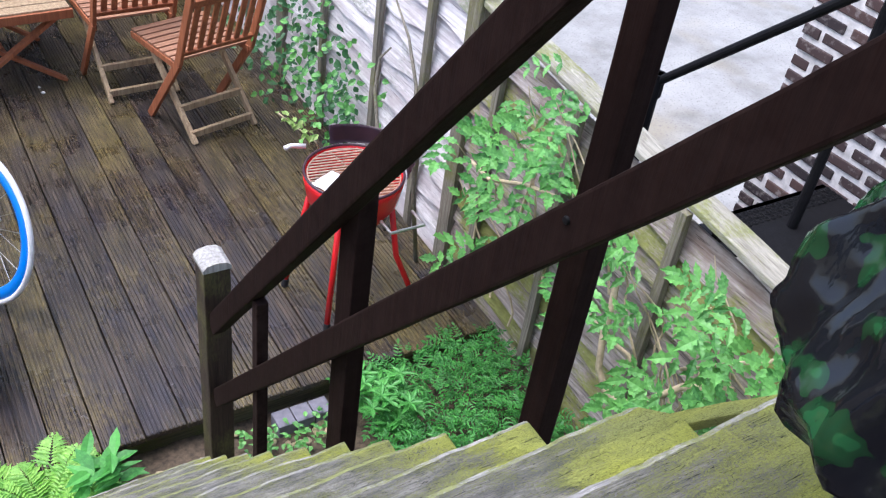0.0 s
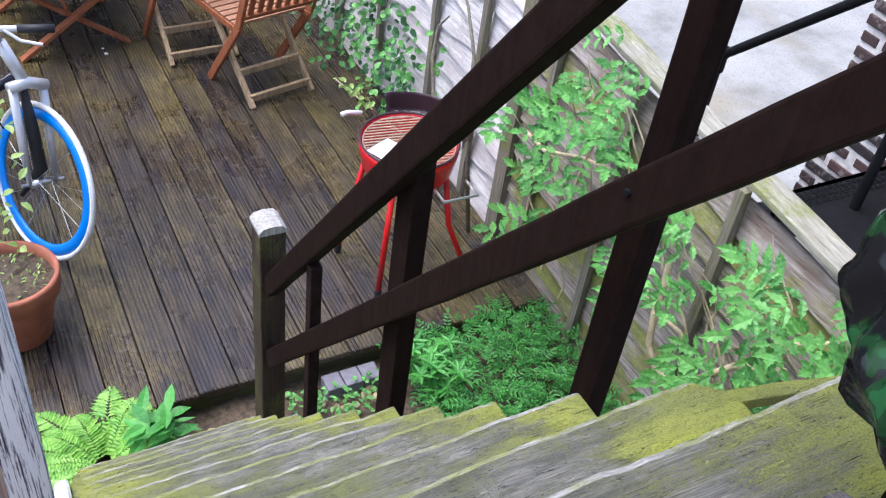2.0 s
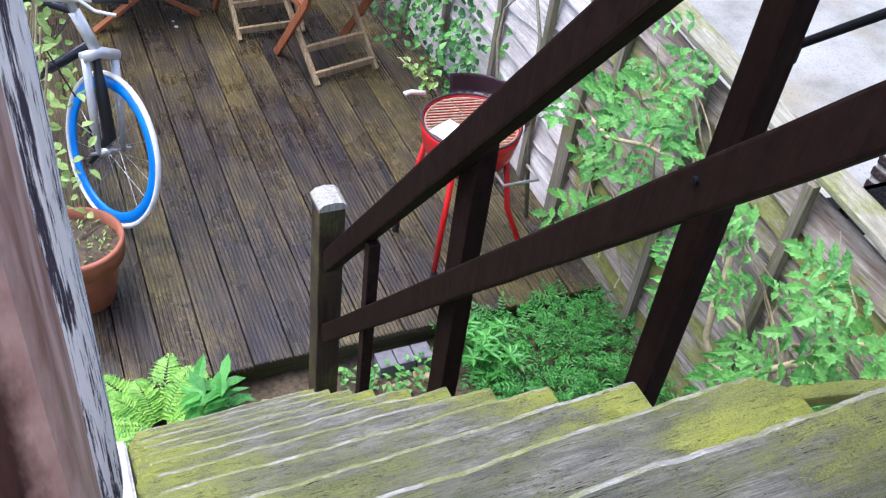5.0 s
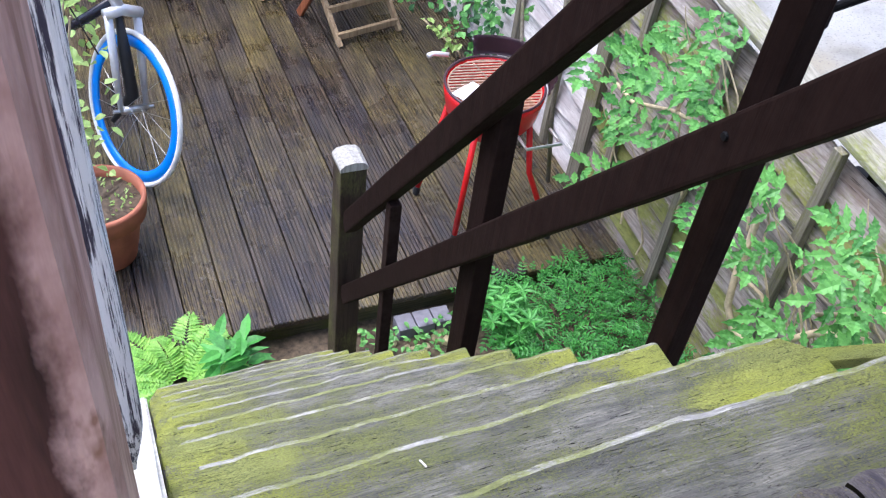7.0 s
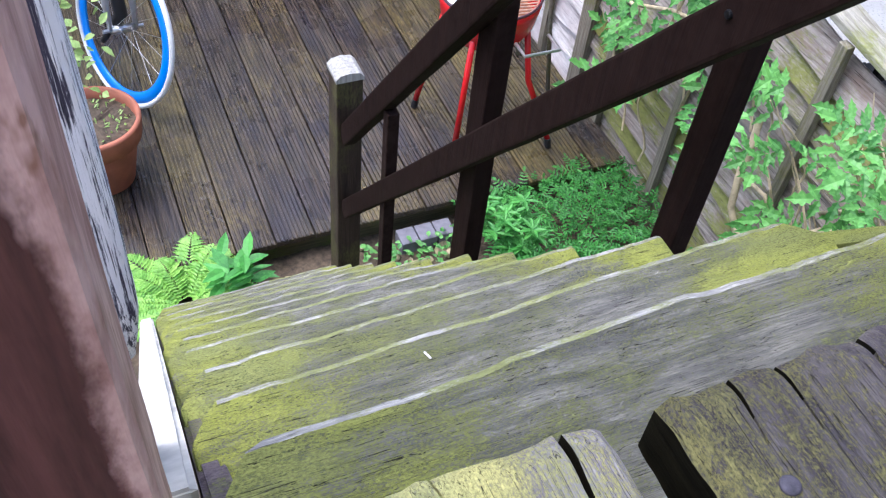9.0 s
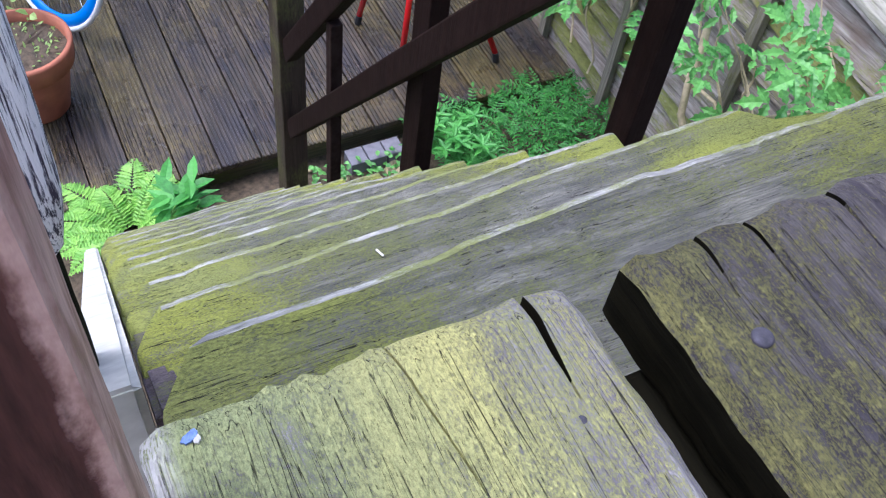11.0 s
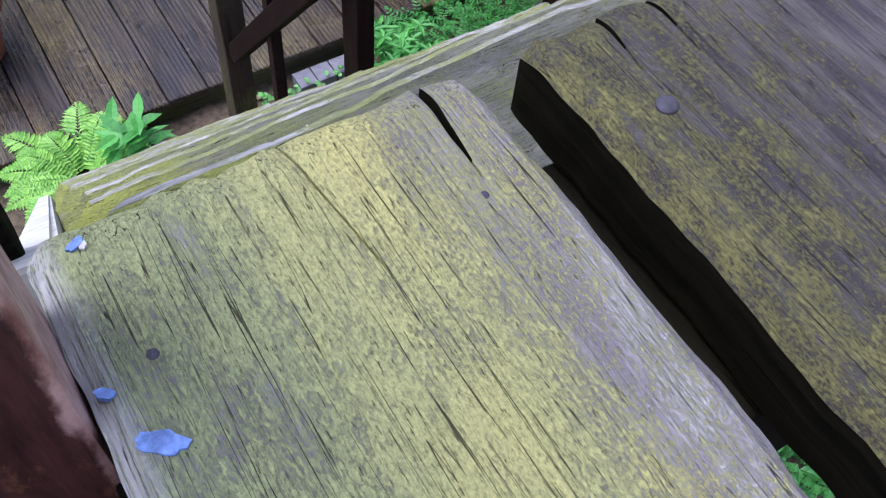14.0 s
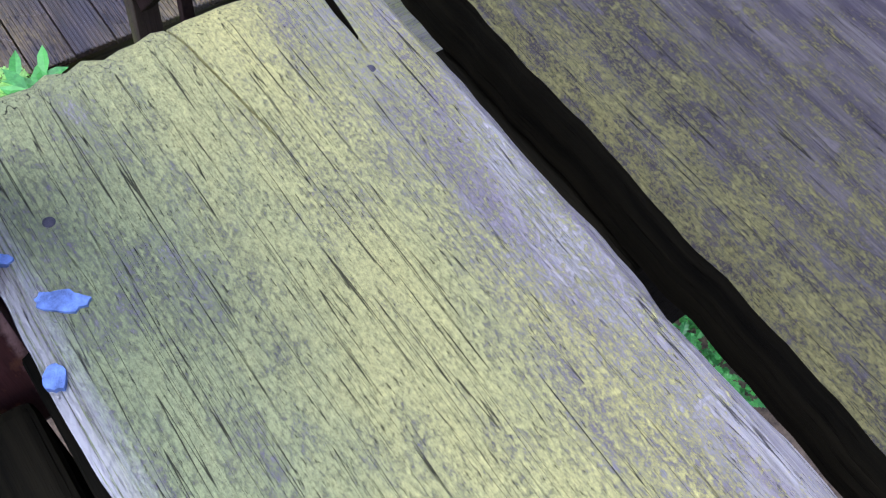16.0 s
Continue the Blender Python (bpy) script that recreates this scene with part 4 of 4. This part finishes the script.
    tube(bm, [(0, -0.32, 0.21), (0, 0.32, 0.21)], 0.012, 10)
    part("pivot_bar", bm, M_TEAK, t)
    return t


folding_table(pose(0.53, 5.31, 0, 0, 0, 4))

# ---- bicycle ----
def bicycle():
    b = thing("bicycle", "black and silver bicycle with blue rim and white tyre", "bicycle")
    R = 0.335
    front = pose(0.157, 3.381, R * math.cos(radians(15)), -15, 0, -65)
    rear = pose(-0.42, 4.28, R, 3, 0, -58)
    for m, nm in ((front, "front_wheel"), (rear, "rear_wheel")):
        bm = bmesh.new()
        ring(bm, R - 0.012, 0.012, 64, 10, m)
        w = smooth(part(nm, bm, M_TYRE, b, "wheel with white tyre"))
        bm = bmesh.new()
        ring(bm, R - 0.046, 0.026, 64, 8, m, 0.42)
        smooth(part("rim", bm, M_BLUE, w, "deep bright blue rim"))
        bm = bmesh.new()
        tube(bm, [m @ Vector((0, -0.055, 0)), m @ Vector((0, 0.055, 0))], 0.018, 12)
        smooth(part("hub", bm, M_STEEL, w))
        bm = bmesh.new()
        for k in range(20):
            a = 2 * math.pi * k / 20
            tube(bm, [m @ Vector((0.015 * math.cos(a + 1), 0.028 * (-1) ** k, 0.015 * math.sin(a + 1))), m @ Vector((0.27 * math.cos(a), 0, 0.27 * math.sin(a)))], 0.0012, 4)
        part("spokes", bm, M_STEEL, w)
    crown, head, stem = Vector((0.175, 3.47, 0.72)), Vector((0.11, 3.52, 0.9)), Vector((0.09, 3.46, 0.985))
    side = (front.to_3x3() @ Vector((0, 1, 0))).normalized()
    for s in (-1, 1):
        ax = front @ Vector((0, s * 0.06, 0))
        bm = bmesh.new()
        tube(bm, [crown + side * s * 0.065, (crown + side * s * 0.065).lerp(ax, 0.55), ax], [0.018, 0.017, 0.011], 12)
        leg = smooth(part("fork_leg", bm, M_SILVER, b))
        bm = bmesh.new()
        tube(bm, [ax + side * s * 0.002, ax + side * s * 0.035], 0.008, 10)
        part("axle_nut", bm, M_STEEL, leg)
    bm = bmesh.new()
    tube(bm, [crown - side * 0.08, crown + Vector((0, 0, 0.02)), crown + side * 0.08], 0.024, 12)
    smooth(part("fork_crown", bm, M_SILVER, b))
    bm = bmesh.new()
    tube(bm, [crown, head], 0.024, 14)
    smooth(part("head_tube", bm, M_SILVER, b))
    bb, seat = Vector((-0.2, 3.98, 0.29)), Vector((-0.27, 4.05, 0.82))
    for p, q, r in ((head, seat, 0.017), (crown.lerp(head, 0.3), bb, 0.021), (bb, seat, 0.016)):
        bm = bmesh.new()
        tube(bm, [p, q], r, 12)
        smooth(part("frame_tube", bm, M_FRAME, b))
    hub = rear.translation
    for s in (-1, 1):
        o = rear.to_3x3() @ Vector((0, s * 0.05, 0))
        for p in (bb, seat):
            bm = bmesh.new()
            tube(bm, [p + o * 0.5, hub + o], 0.009, 8)
            smooth(part("stay", bm, M_FRAME, b))
    bm = bmesh.new()
    tube(bm, [head, head.lerp(stem, 0.6) + Vector((0, 0, 0.02)), stem], 0.016, 10)
    smooth(part("stem", bm, M_SILVER, b))
    ha, hb = Vector((-0.2, 3.5, 1.0)), Vector((0.3, 3.41, 0.985))
    bm = bmesh.new()
    tube(bm, [ha, stem.lerp(ha, 0.5), stem, stem.lerp(hb, 0.4), hb], 0.013, 10)
    bars = smooth(part("handlebar", bm, M_SILVER, b))
    for p in (ha, hb):
        bm = bmesh.new()
        tube(bm, [stem.lerp(p, 0.42), stem.lerp(p, 1.02)], 0.017, 12)
        smooth(part("grip", bm, M_BLACKRUB, bars, "black rubber grip"))
    bm = bmesh.new()
    tube(bm, [stem + Vector((0.04, -0.02, 0)), stem + Vector((0.09, -0.06, -0.03)), stem + Vector((0.16, -0.09, -0.04))], 0.007, 8)
    part("brake_lever", bm, M_SILVER, bars)
    bm = bmesh.new()
    box(bm, -0.08, 0.16, -0.07, 0.07, -0.03, 0.03, 0.025, Matrix.Translation(seat + Vector((0, 0, 0.14))) @ pose(0, 0, 0, 0, 0, 120))
    smooth(part("saddle", bm, M_BLACKRUB, b))
    bm = bmesh.new()
    tube(bm, [seat, seat + Vector((0, 0, 0.12))], 0.013, 10)
    part("seat_post", bm, M_STEEL, b)
    for s in (-1, 1):
        o = rear.to_3x3() @ Vector((0, s * 0.06, 0))
        bm = bmesh.new()
        tube(bm, [bb + o, bb + o * 1.3 + Vector((0.05 * s, 0, 0.16 * s))], 0.011, 8)
        part("crank", bm, M_BLACKRUB, b)
    bm = bmesh.new()
    ring(bm, 0.085, 0.006, 36, 6, Matrix.Translation(bb) @ rear.to_3x3().to_4x4() @ pose(0, 0.045, 0))
    part("chainring", bm, M_STEEL, b)
    ctr = front.translation
    bm = bmesh.new()
    tube(bm, [crown - side * 0.02, crown.lerp(ctr, 0.4) - side * 0.01, crown.lerp(ctr, 0.85), ctr + Vector((-0.09, 0.02, -0.06))], [0.014, 0.026, 0.028, 0.01], 12)
    smooth(part("mudguard", bm, M_BLACKRUB, b, "black mudguard behind the front fork"))
    bm = bmesh.new()
    tube(bm, [head, head.lerp(ctr, 0.3) + Vector((-0.14, -0.02, 0.05)), ctr + Vector((-0.1, 0.05, 0.25))], 0.004, 6)
    part("brake_cable", bm, M_BLACKRUB, b)
    return b


bicycle()

# ---- flower pot ----
pot = thing("flower_pot", "terracotta flower pot with dry soil and weeds", "pot", at=pose(-0.055, 2.88, 0.002))
bm = bmesh.new()
lathe(bm, [(0.001, 0.0), (0.11, 0.0), (0.118, 0.006), (0.158, 0.215), (0.16, 0.222), (0.178, 0.225), (0.186, 0.3), (0.184, 0.31), (0.17, 0.312), (0.166, 0.27), (0.16, 0.255)], 48)
smooth(part("pot", bm, M_TERRA, pot))
bm = bmesh.new()
lathe(bm, [(0.0001, 0.275), (0.06, 0.28), (0.12, 0.274), (0.168, 0.265)], 40)
for v in bm.verts:
    v.co.z += 0.012 * noise.noise(v.co * 45)
part("soil", bm, M_SOIL, pot)
rows = []
for k in range(90):
    a, r = rnd.uniform(0, 6.28), 0.15 * math.sqrt(rnd.random())
    rows.append((Vector((r * math.cos(a), r * math.sin(a), 0.278)), (rv() + Vector((0, 0, 0.5))).normalized(), Vector((0, 0, 1)) + rv(0.4), rnd.uniform(0.012, 0.03), 0.008))
leaflets(rows, "weeds", M_YELLOW, pot)

# ---- rubbish bag ----
bag = thing("rubbish_bag", "glossy black and green camouflage plastic sack beside the landing", "bag", at=pose(0.655, 0.135, 2.284))
bm = bmesh.new()
bmesh.ops.create_icosphere(bm, subdivisions=6, radius=1.0)
for v in bm.verts:
    d = v.co.normalized()
    t = (d.z + 1) / 2
    rad = float(np.interp(t, [0.0, 0.04, 0.12, 0.3, 0.55, 0.8, 1.0], [0.12, 0.19, 0.197, 0.185, 0.135, 0.08, 0.03]))
    a = math.atan2(d.y, d.x)
    c, s = math.cos(a), math.sin(a)
    w = noise.noise_vector(Vector((c * 1.5, s * 1.5, t * 2.0))) * 0.5
    # crumpled film: sharp ridges between slack hollows, drawn out towards the neck
    p = Vector((c * 2.1 + w.x * 0.3, s * 2.1 + w.y * 0.3, t * 2.3))
    fold = 0.3 * (noise.voronoi(p)[0][0] - 0.45) + 0.17 * (noise.voronoi(p * 2.1 + Vector((3, 1, 0)))[0][0] - 0.4)
    fold += 0.05 * (noise.voronoi(p * 4.7)[0][0] - 0.4) - 0.14 * t * abs(noise.noise(Vector((c * 6, s * 6, t))))
    v.co = Vector((c * rad * (1 + fold), s * rad * 0.95 * (1 + fold), t * 0.38))
smooth(part("sack", bm, M_BAG, bag))
bm = bmesh.new()
tube(bm, [(0.0, 0.0, 0.35), (0.02, 0.0, 0.39), (0.06, 0.01, 0.42), (0.1, 0.0, 0.45)], [0.05, 0.022, 0.05, 0.07], 14)
smooth(part("tied_neck", bm, M_BAG, bag))
# ---- planting ----
def compound_leaf(rows, o, d, n, size, pairs):
    """Leaflets in pairs along a stalk, and one at its tip."""
    s = d.cross(n).normalized()
    for k in range(pairs):
        t = 0.18 + 0.64 * k / max(1, pairs - 1)
        c = o + d * size * t - n * size * 0.15 * t * t
        for sg in (-1, 1):
            dd = (d * 0.55 + s * sg + rv(0.15)).normalized()
            rows.append((c, dd, (n + rv(0.14)).normalized(), size * (0.34 - 0.16 * abs(t - 0.45)), size * 0.12))
    rows.append((o + d * size * 0.88, (d + rv(0.1)).normalized(), n, size * 0.36, size * 0.17))


SERR = ((0, 0), (0.16, 0.25), (0.26, 0.2), (0.4, 0.38), (0.52, 0.22), (0.64, 0.28), (0.76, 0.12), (1, 0))
climber = thing("climbing_shrub", "bright green climbing shrub with divided leaves against the fence", "shrub")
rows = []
# masses: stems, y from and to, height from and to, how far they lean out, leaves a stem
for stems, ya, yb, za, zb, out, leaves in ((9, 1.75, 2.4, 0.85, 1.38, 0.16, 3), (4, 2.2, 2.75, 0.6, 0.85, 0.2, 2), (9, 0.98, 1.6, 0.75, 1.2, 0.22, 3), (6, 0.9, 1.4, 0.55, 0.85, 0.25, 3)):
    for stem in range(stems):
        y = ya + (yb - ya) * (stem + rnd.random()) / stems
        tip = Vector((2.0 - out * rnd.uniform(0.3, 1.0), y, rnd.uniform(za, zb)))
        foot = Vector((2.01 - rnd.random() * 0.05, y + rnd.uniform(-0.3, 0.1), GROUND))
        foot.z = max(GROUND, tip.z - 0.5)
        pts = []
        for k in range(9):
            t = k / 8
            q = foot.lerp(tip, t)
            q.x += (foot.x - tip.x) * 0.4 * math.sin(math.pi * t) + 0.04 * noise.noise(Vector((stem, t * 3, ya)))
            q.y += 0.08 * noise.noise(Vector((stem, 7 + ya, t * 2.5)))
            pts.append(q)
        bm = bmesh.new()
        tube(bm, pts, [0.0055 - 0.0035 * k / 8 for k in range(9)], 6)
        part("stem", bm, M_STEM, climber)
        for k in range(leaves):
            u = 1 - 0.4 * rnd.random() ** 1.2
            o = pts[min(7, int(u * 8))].lerp(pts[min(8, int(u * 8) + 1)], u * 8 % 1)
            d = Vector((-0.7, rnd.uniform(-1, 1), rnd.uniform(-0.35, 0.45))).normalized()
            n = (Vector((-0.6, -0.4, 1.0)) + rv(0.35)).normalized()
            compound_leaf(rows, o + rv(0.12), d, n, rnd.uniform(0.17, 0.27), 4)
leaflets(rows, "foliage", M_LEAF, climber, SERR)
for pts, r in ((((1.9, 1.62, 0.84), (1.89, 1.6, 0.75), (1.87, 1.58, 0.64), (1.86, 1.55, 0.53), (1.87, 1.5, 0.46), (1.88, 1.43, 0.46), (1.9, 1.35, 0.54), (1.92, 1.25, 0.7), (1.94, 1.1, 0.82)), 0.0125),
               (((1.93, 1.75, 0.62), (1.92, 1.62, 0.6), (1.93, 1.5, 0.61), (1.95, 1.4, 0.5)), 0.007),
               (((1.97, 2.62, 0.7), (1.95, 2.45, 0.72), (1.93, 2.2, 0.86), (1.95, 2.05, 0.9)), 0.008),
               (((1.98, 2.3, 0.35), (1.94, 2.2, 0.8), (1.93, 2.12, 1.15)), 0.007),
               (((1.97, 2.05, 0.5), (1.93, 1.95, 0.9), (1.94, 1.8, 1.15)), 0.006),
               (((1.95, 1.3, 0.72), (1.9, 1.15, 0.9), (1.92, 1.0, 1.05)), 0.007)):
    bm = bmesh.new()
    tube(bm, pts, r, 8)
    smooth(part("stem", bm, M_STEM, climber, "bare pale woody stem"))

bush = thing("bed_plant", "dense low green ground cover in the bed beside the stairs", "plant")
for cy in range(5):
    for cx in range(4):
        rows = []
        for k in range(75):
            x, y = 1.27 + 0.178 * (cx + rnd.random()), 1.15 + 0.235 * (cy + rnd.random())
            hmax = 0.22 * (1 - ((x - 1.6) / 0.55) ** 2 * 0.35) * (1 - max(0, y - 2.15) * 2.0)
            z = GROUND + hmax * rnd.random() ** 0.35 + 0.05 * noise.noise(Vector((x * 7, y * 7, 0)))
            d = (rv() * Vector((1, 1, 0.35))).normalized()
            compound_leaf(rows, Vector((x, y, z)), d, (Vector((0, 0, 1)) + rv(0.45)).normalized(), rnd.uniform(0.05, 0.085), 4)
        leaflets(rows, "leaf_clump", M_BUSH, bush, SERR)
sprout = thing("leafy_weed", "fresh green leafy weed beside the handrail post", "plant")
rows = []
for k in range(60):
    o = Vector((1.33 + rnd.uniform(-0.08, 0.12), 2.1 + rnd.uniform(-0.14, 0.13), GROUND + rnd.uniform(0.08, 0.26)))
    for j in range(5):
        d = Vector((math.cos(j * 1.25 + k), math.sin(j * 1.25 + k), rnd.uniform(0.1, 0.5))).normalized()
        rows.append((o, d, Vector((0, 0, 1)), rnd.uniform(0.045, 0.08), 0.016))
leaflets(rows, "foliage", M_BROAD, sprout)

fern = thing("fern", "bright yellow-green fern beside the foot of the stairs", "fern", at=pose(0.11, 2.19, GROUND + 0.02))
for k in range(19):
    rows = []
    a = k * 2.4
    ln = rnd.uniform(0.22, 0.36)
    d0 = Vector((math.cos(a), math.sin(a), 0))
    s = Vector((-d0.y, d0.x, 0))
    pts = [Vector((0, 0, 0.02)) + d0 * ln * t + Vector((0, 0, 0.26 * (t - 0.75 * t * t))) for t in (j / 10 for j in range(11))]
    for j in range(22):
        t = 0.12 + 0.86 * j / 21
        i = min(9, int(t * 10))
        c = pts[i].lerp(pts[i + 1], t * 10 - i)
        w = 0.075 * math.sin(math.pi * min(1, 0.15 + t * 0.88)) + 0.008
        for sg in (-1, 1):
            rows.append((c, (s * sg + d0 * 0.45 + rv(0.1)).normalized(), Vector((0, 0, 1)) + rv(0.15), w, 0.017))
    leaflets(rows, "frond", M_FERN, fern, SERR)
broad = thing("broad_leaved_plant", "glossy broad-leaved green plant at the deck edge", "plant", at=pose(0.3, 2.19, GROUND))
rows = []
for k in range(40):
    a = rnd.uniform(0, 6.28)
    o = Vector((rnd.uniform(-0.06, 0.07), rnd.uniform(-0.06, 0.06), rnd.uniform(0.06, 0.24)))
    rows.append((o, Vector((math.cos(a), math.sin(a), 0.25)).normalized(), (Vector((0, 0, 1)) + rv(0.3)).normalized(), rnd.uniform(0.09, 0.13), 0.04))
leaflets(rows, "foliage", M_BROAD, broad)
ivy = thing("ivy_behind_bicycle", "leafy green creeper around the bicycle", "plant")
rows = []
for k in range(230):
    y = rnd.uniform(2.95, 4.1)
    o = Vector((0.0 + rnd.uniform(-0.22, 0.07), y, rnd.uniform(0.25, 1.05)))
    d = rv().normalized()
    rows.append((o, d, (Vector((0, -0.5, 1)) + rv(0.5)).normalized(), rnd.uniform(0.035, 0.065), 0.03))
leaflets(rows, "foliage", M_YELLOW, ivy)
for k in range(7):
    bm = bmesh.new()
    y = 3.0 + 0.15 * k
    tube(bm, [(-0.2, y, 0.0), (-0.12, y + 0.05, 0.5), (-0.02, y + 0.1 * math.sin(k), 1.0)], 0.004, 6)
    part("stem", bm, M_STEM, ivy)
corner = thing("fence_ivy", "dark ivy growing over the pale fence", "plant")
rows = []
for k in range(480):
    y = rnd.uniform(3.7, 5.2)
    z = rnd.uniform(0.0, 1.0) * (0.35 + 0.65 * min(1, (y - 3.4) / 1.0))
    o = Vector((2.02 - rnd.random() ** 2 * 0.22 * min(1, (y - 3.3)), y, z))
    rows.append((o, (rv() + Vector((-0.5, 0, -0.2))).normalized(), (Vector((-0.8, -0.3, 0.7)) + rv(0.4)).normalized(), rnd.uniform(0.03, 0.06), 0.03))
leaflets(rows, "foliage", M_DARKIVY, corner)
rows = []
for k in range(160):
    y = rnd.uniform(3.3, 4.2)
    o = Vector((2.0 - rnd.uniform(0, 0.38), y, rnd.uniform(0.25, 0.75)))
    rows.append((o, rv().normalized(), (Vector((-0.5, -0.4, 1)) + rv(0.4)).normalized(), rnd.uniform(0.03, 0.055), 0.03))
leaflets(rows, "bright_leaves", M_LEAF, corner)
under = thing("shaded_plant", "green plants growing in the bed below the landing", "plant")
for c in range(10):
    rows = []
    for k in range(150):
        o = Vector((0.95 + 0.22 * (c % 5) + rnd.uniform(0, 0.24), 0.0 + 0.55 * (c // 5) + rnd.uniform(0, 0.6), GROUND + rnd.uniform(0.0, 0.22)))
        for j in range(2):
            rows.append((o + rv(0.02), (rv() * Vector((1, 1, 0.4))).normalized(), (Vector((0, 0, 1)) + rv(0.5)).normalized(), rnd.uniform(0.03, 0.06), 0.03))
    leaflets(rows, "leaf_clump", M_BUSH, under, SERR)
small = thing("small_weeds", "small green and reddish weeds at the deck edge", "plant")
rows = []
for k in range(170):
    o = Vector((rnd.uniform(0.8, 1.2), rnd.uniform(2.08, 2.26), GROUND + rnd.uniform(0.01, 0.08)))
    rows.append((o, (rv() * Vector((1, 1, 0.4))).normalized(), (Vector((0, 0, 1)) + rv(0.4)).normalized(), rnd.uniform(0.018, 0.035), 0.018))
leaflets(rows, "foliage", M_LEAF, small)
# bare sticks against the pale fence, and a sprig beside the barbecue
sticks = thing("bare_sticks", "bare grey branches leaning on the pale fence", "branches")
for pts in (((1.93, 3.33, 0.4), (1.97, 3.47, 0.58), (2.01, 3.52, 0.72), (2.03, 3.46, 0.8)), ((1.95, 3.05, 0.5), (1.98, 3.12, 0.78), (2.0, 3.26, 0.95), (2.03, 3.45, 1.04))):
    bm = bmesh.new()
    tube(bm, [(pts[0][0] - 0.03, pts[0][1] - 0.2, 0.0), *pts], [0.011, 0.01, 0.009, 0.007, 0.005], 7)
    smooth(part("branch", bm, M_BATTEN, sticks))
sprig = thing("sprig", "bright green leafy sprig beside the barbecue", "plant")
rows = []
for k in range(26):
    t = k / 25
    o = Vector((1.44 + 0.1 * t, 3.36 - 0.14 * t, 0.6 - 0.05 * t)) + rv(0.02)
    rows.append((o, (rv() + Vector((-0.4, 0, 0.2))).normalized(), (Vector((0, -0.3, 1)) + rv(0.4)).normalized(), rnd.uniform(0.03, 0.05), 0.022))
leaflets(rows, "leaves", M_YELLOW, sprig, SERR)
bm = bmesh.new()
tube(bm, [(1.43, 3.37, 0.61), (1.55, 3.22, 0.52), (1.7, 3.3, 0.2), (1.95, 3.5, 0.0)], 0.004, 6)
part("stem", bm, M_STEM, sprig)
for x, y, r in ((0.694, 4.936, 0.012), (0.687, 5.005, 0.009)):
    bm = bmesh.new()
    bmesh.ops.create_icosphere(bm, subdivisions=2, radius=r)
    for v in bm.verts:
        v.co.z *= 0.5
        v.co *= 1 + 0.3 * noise.noise(v.co * 90)
    ob = tagged(part("white_scrap", bm, M_WHITEFLECK), "small white scrap lying on the deck", "scrap", "scraps on the deck")
    ob.matrix_basis = pose(x, y, r * 0.4)
petal = bmesh.new()
box(petal, -0.0055, 0.0055, -0.0012, 0.0012, 0.0, 0.0012, 0.0006)
tagged(part("petal", petal, M_WHITEFLECK), "small white petal lying on a mossy step", "petal").matrix_basis = pose(0.24, 0.488, LAND - 0.4 + 0.002, 0, 0, -70)
# loose stones and the paving bricks at the deck edge
bricks = thing("paving_bricks", "row of grey paving bricks beside the deck edge", "bricks")
for k in range(3):
    bm = bmesh.new()
    box(bm, 0.965 + 0.078 * k, 1.038 + 0.078 * k, 2.215, 2.3, GROUND - 0.02, GROUND + 0.06, 0.004)
    part("brick", bm, M_PAVER, bricks)
for k in range(34):
    bm = bmesh.new()
    bmesh.ops.create_icosphere(bm, subdivisions=2, radius=1.0)
    r = rnd.uniform(0.008, 0.026)
    for v in bm.verts:
        v.co = v.co * r * (1 + 0.35 * noise.noise(v.co * 1.5 + Vector((k, 0, 0))))
        v.co.z *= 0.6
    ob = tagged(part("stone", bm, M_STONE), "small ochre stone on the soil", "stone", "stones on the soil")
    ob.matrix_basis = pose(rnd.uniform(0.3, 1.15), rnd.uniform(2.08, 2.3), GROUND + r * 0.35, 0, 0, rnd.uniform(0, 360))

# ---- bricks of the neighbouring wall, last ----
bm = bmesh.new()
box(bm, -0.02, 0.02, -BL / 2 + 0.013, BL / 2 - 0.013, -CO / 2 + 0.0115, CO / 2 - 0.0115, 0.005)
brick = part("brick", bm, M_BRICK, wall)
first = True
count = 0
for r in range(34):
    z = 0.78 + CO * r
    for c in range(8):
        y = WY - BL / 2 - c * BL - (BL / 2 if r % 2 else 0)
        if y < 0.25 or count >= 290:
            continue
        ob = brick if first else new("brick", brick.data)
        first = False
        ob.parent = wall
        ob.matrix_basis = pose(WX + 0.028 + rnd.uniform(-0.003, 0.003), y + rnd.uniform(-0.006, 0.006), z + rnd.uniform(-0.004, 0.004), rnd.uniform(-1.5, 1.5), 0, rnd.uniform(-1, 1))
        count += 1
# half bricks close the staggered courses at the wall's end
half = None
for r in range(1, 34, 2):
    ob = new("half_brick", half or brick.data.copy())
    if half is None:
        half = ob.data
        for v in half.vertices:
            v.co.y *= 0.46
    ob.parent = wall
    ob.matrix_basis = pose(WX + 0.028 + rnd.uniform(-0.003, 0.003), WY - BL / 4 - 0.003, 0.78 + CO * r + rnd.uniform(-0.004, 0.004), rnd.uniform(-1.5, 1.5), 0, 0)
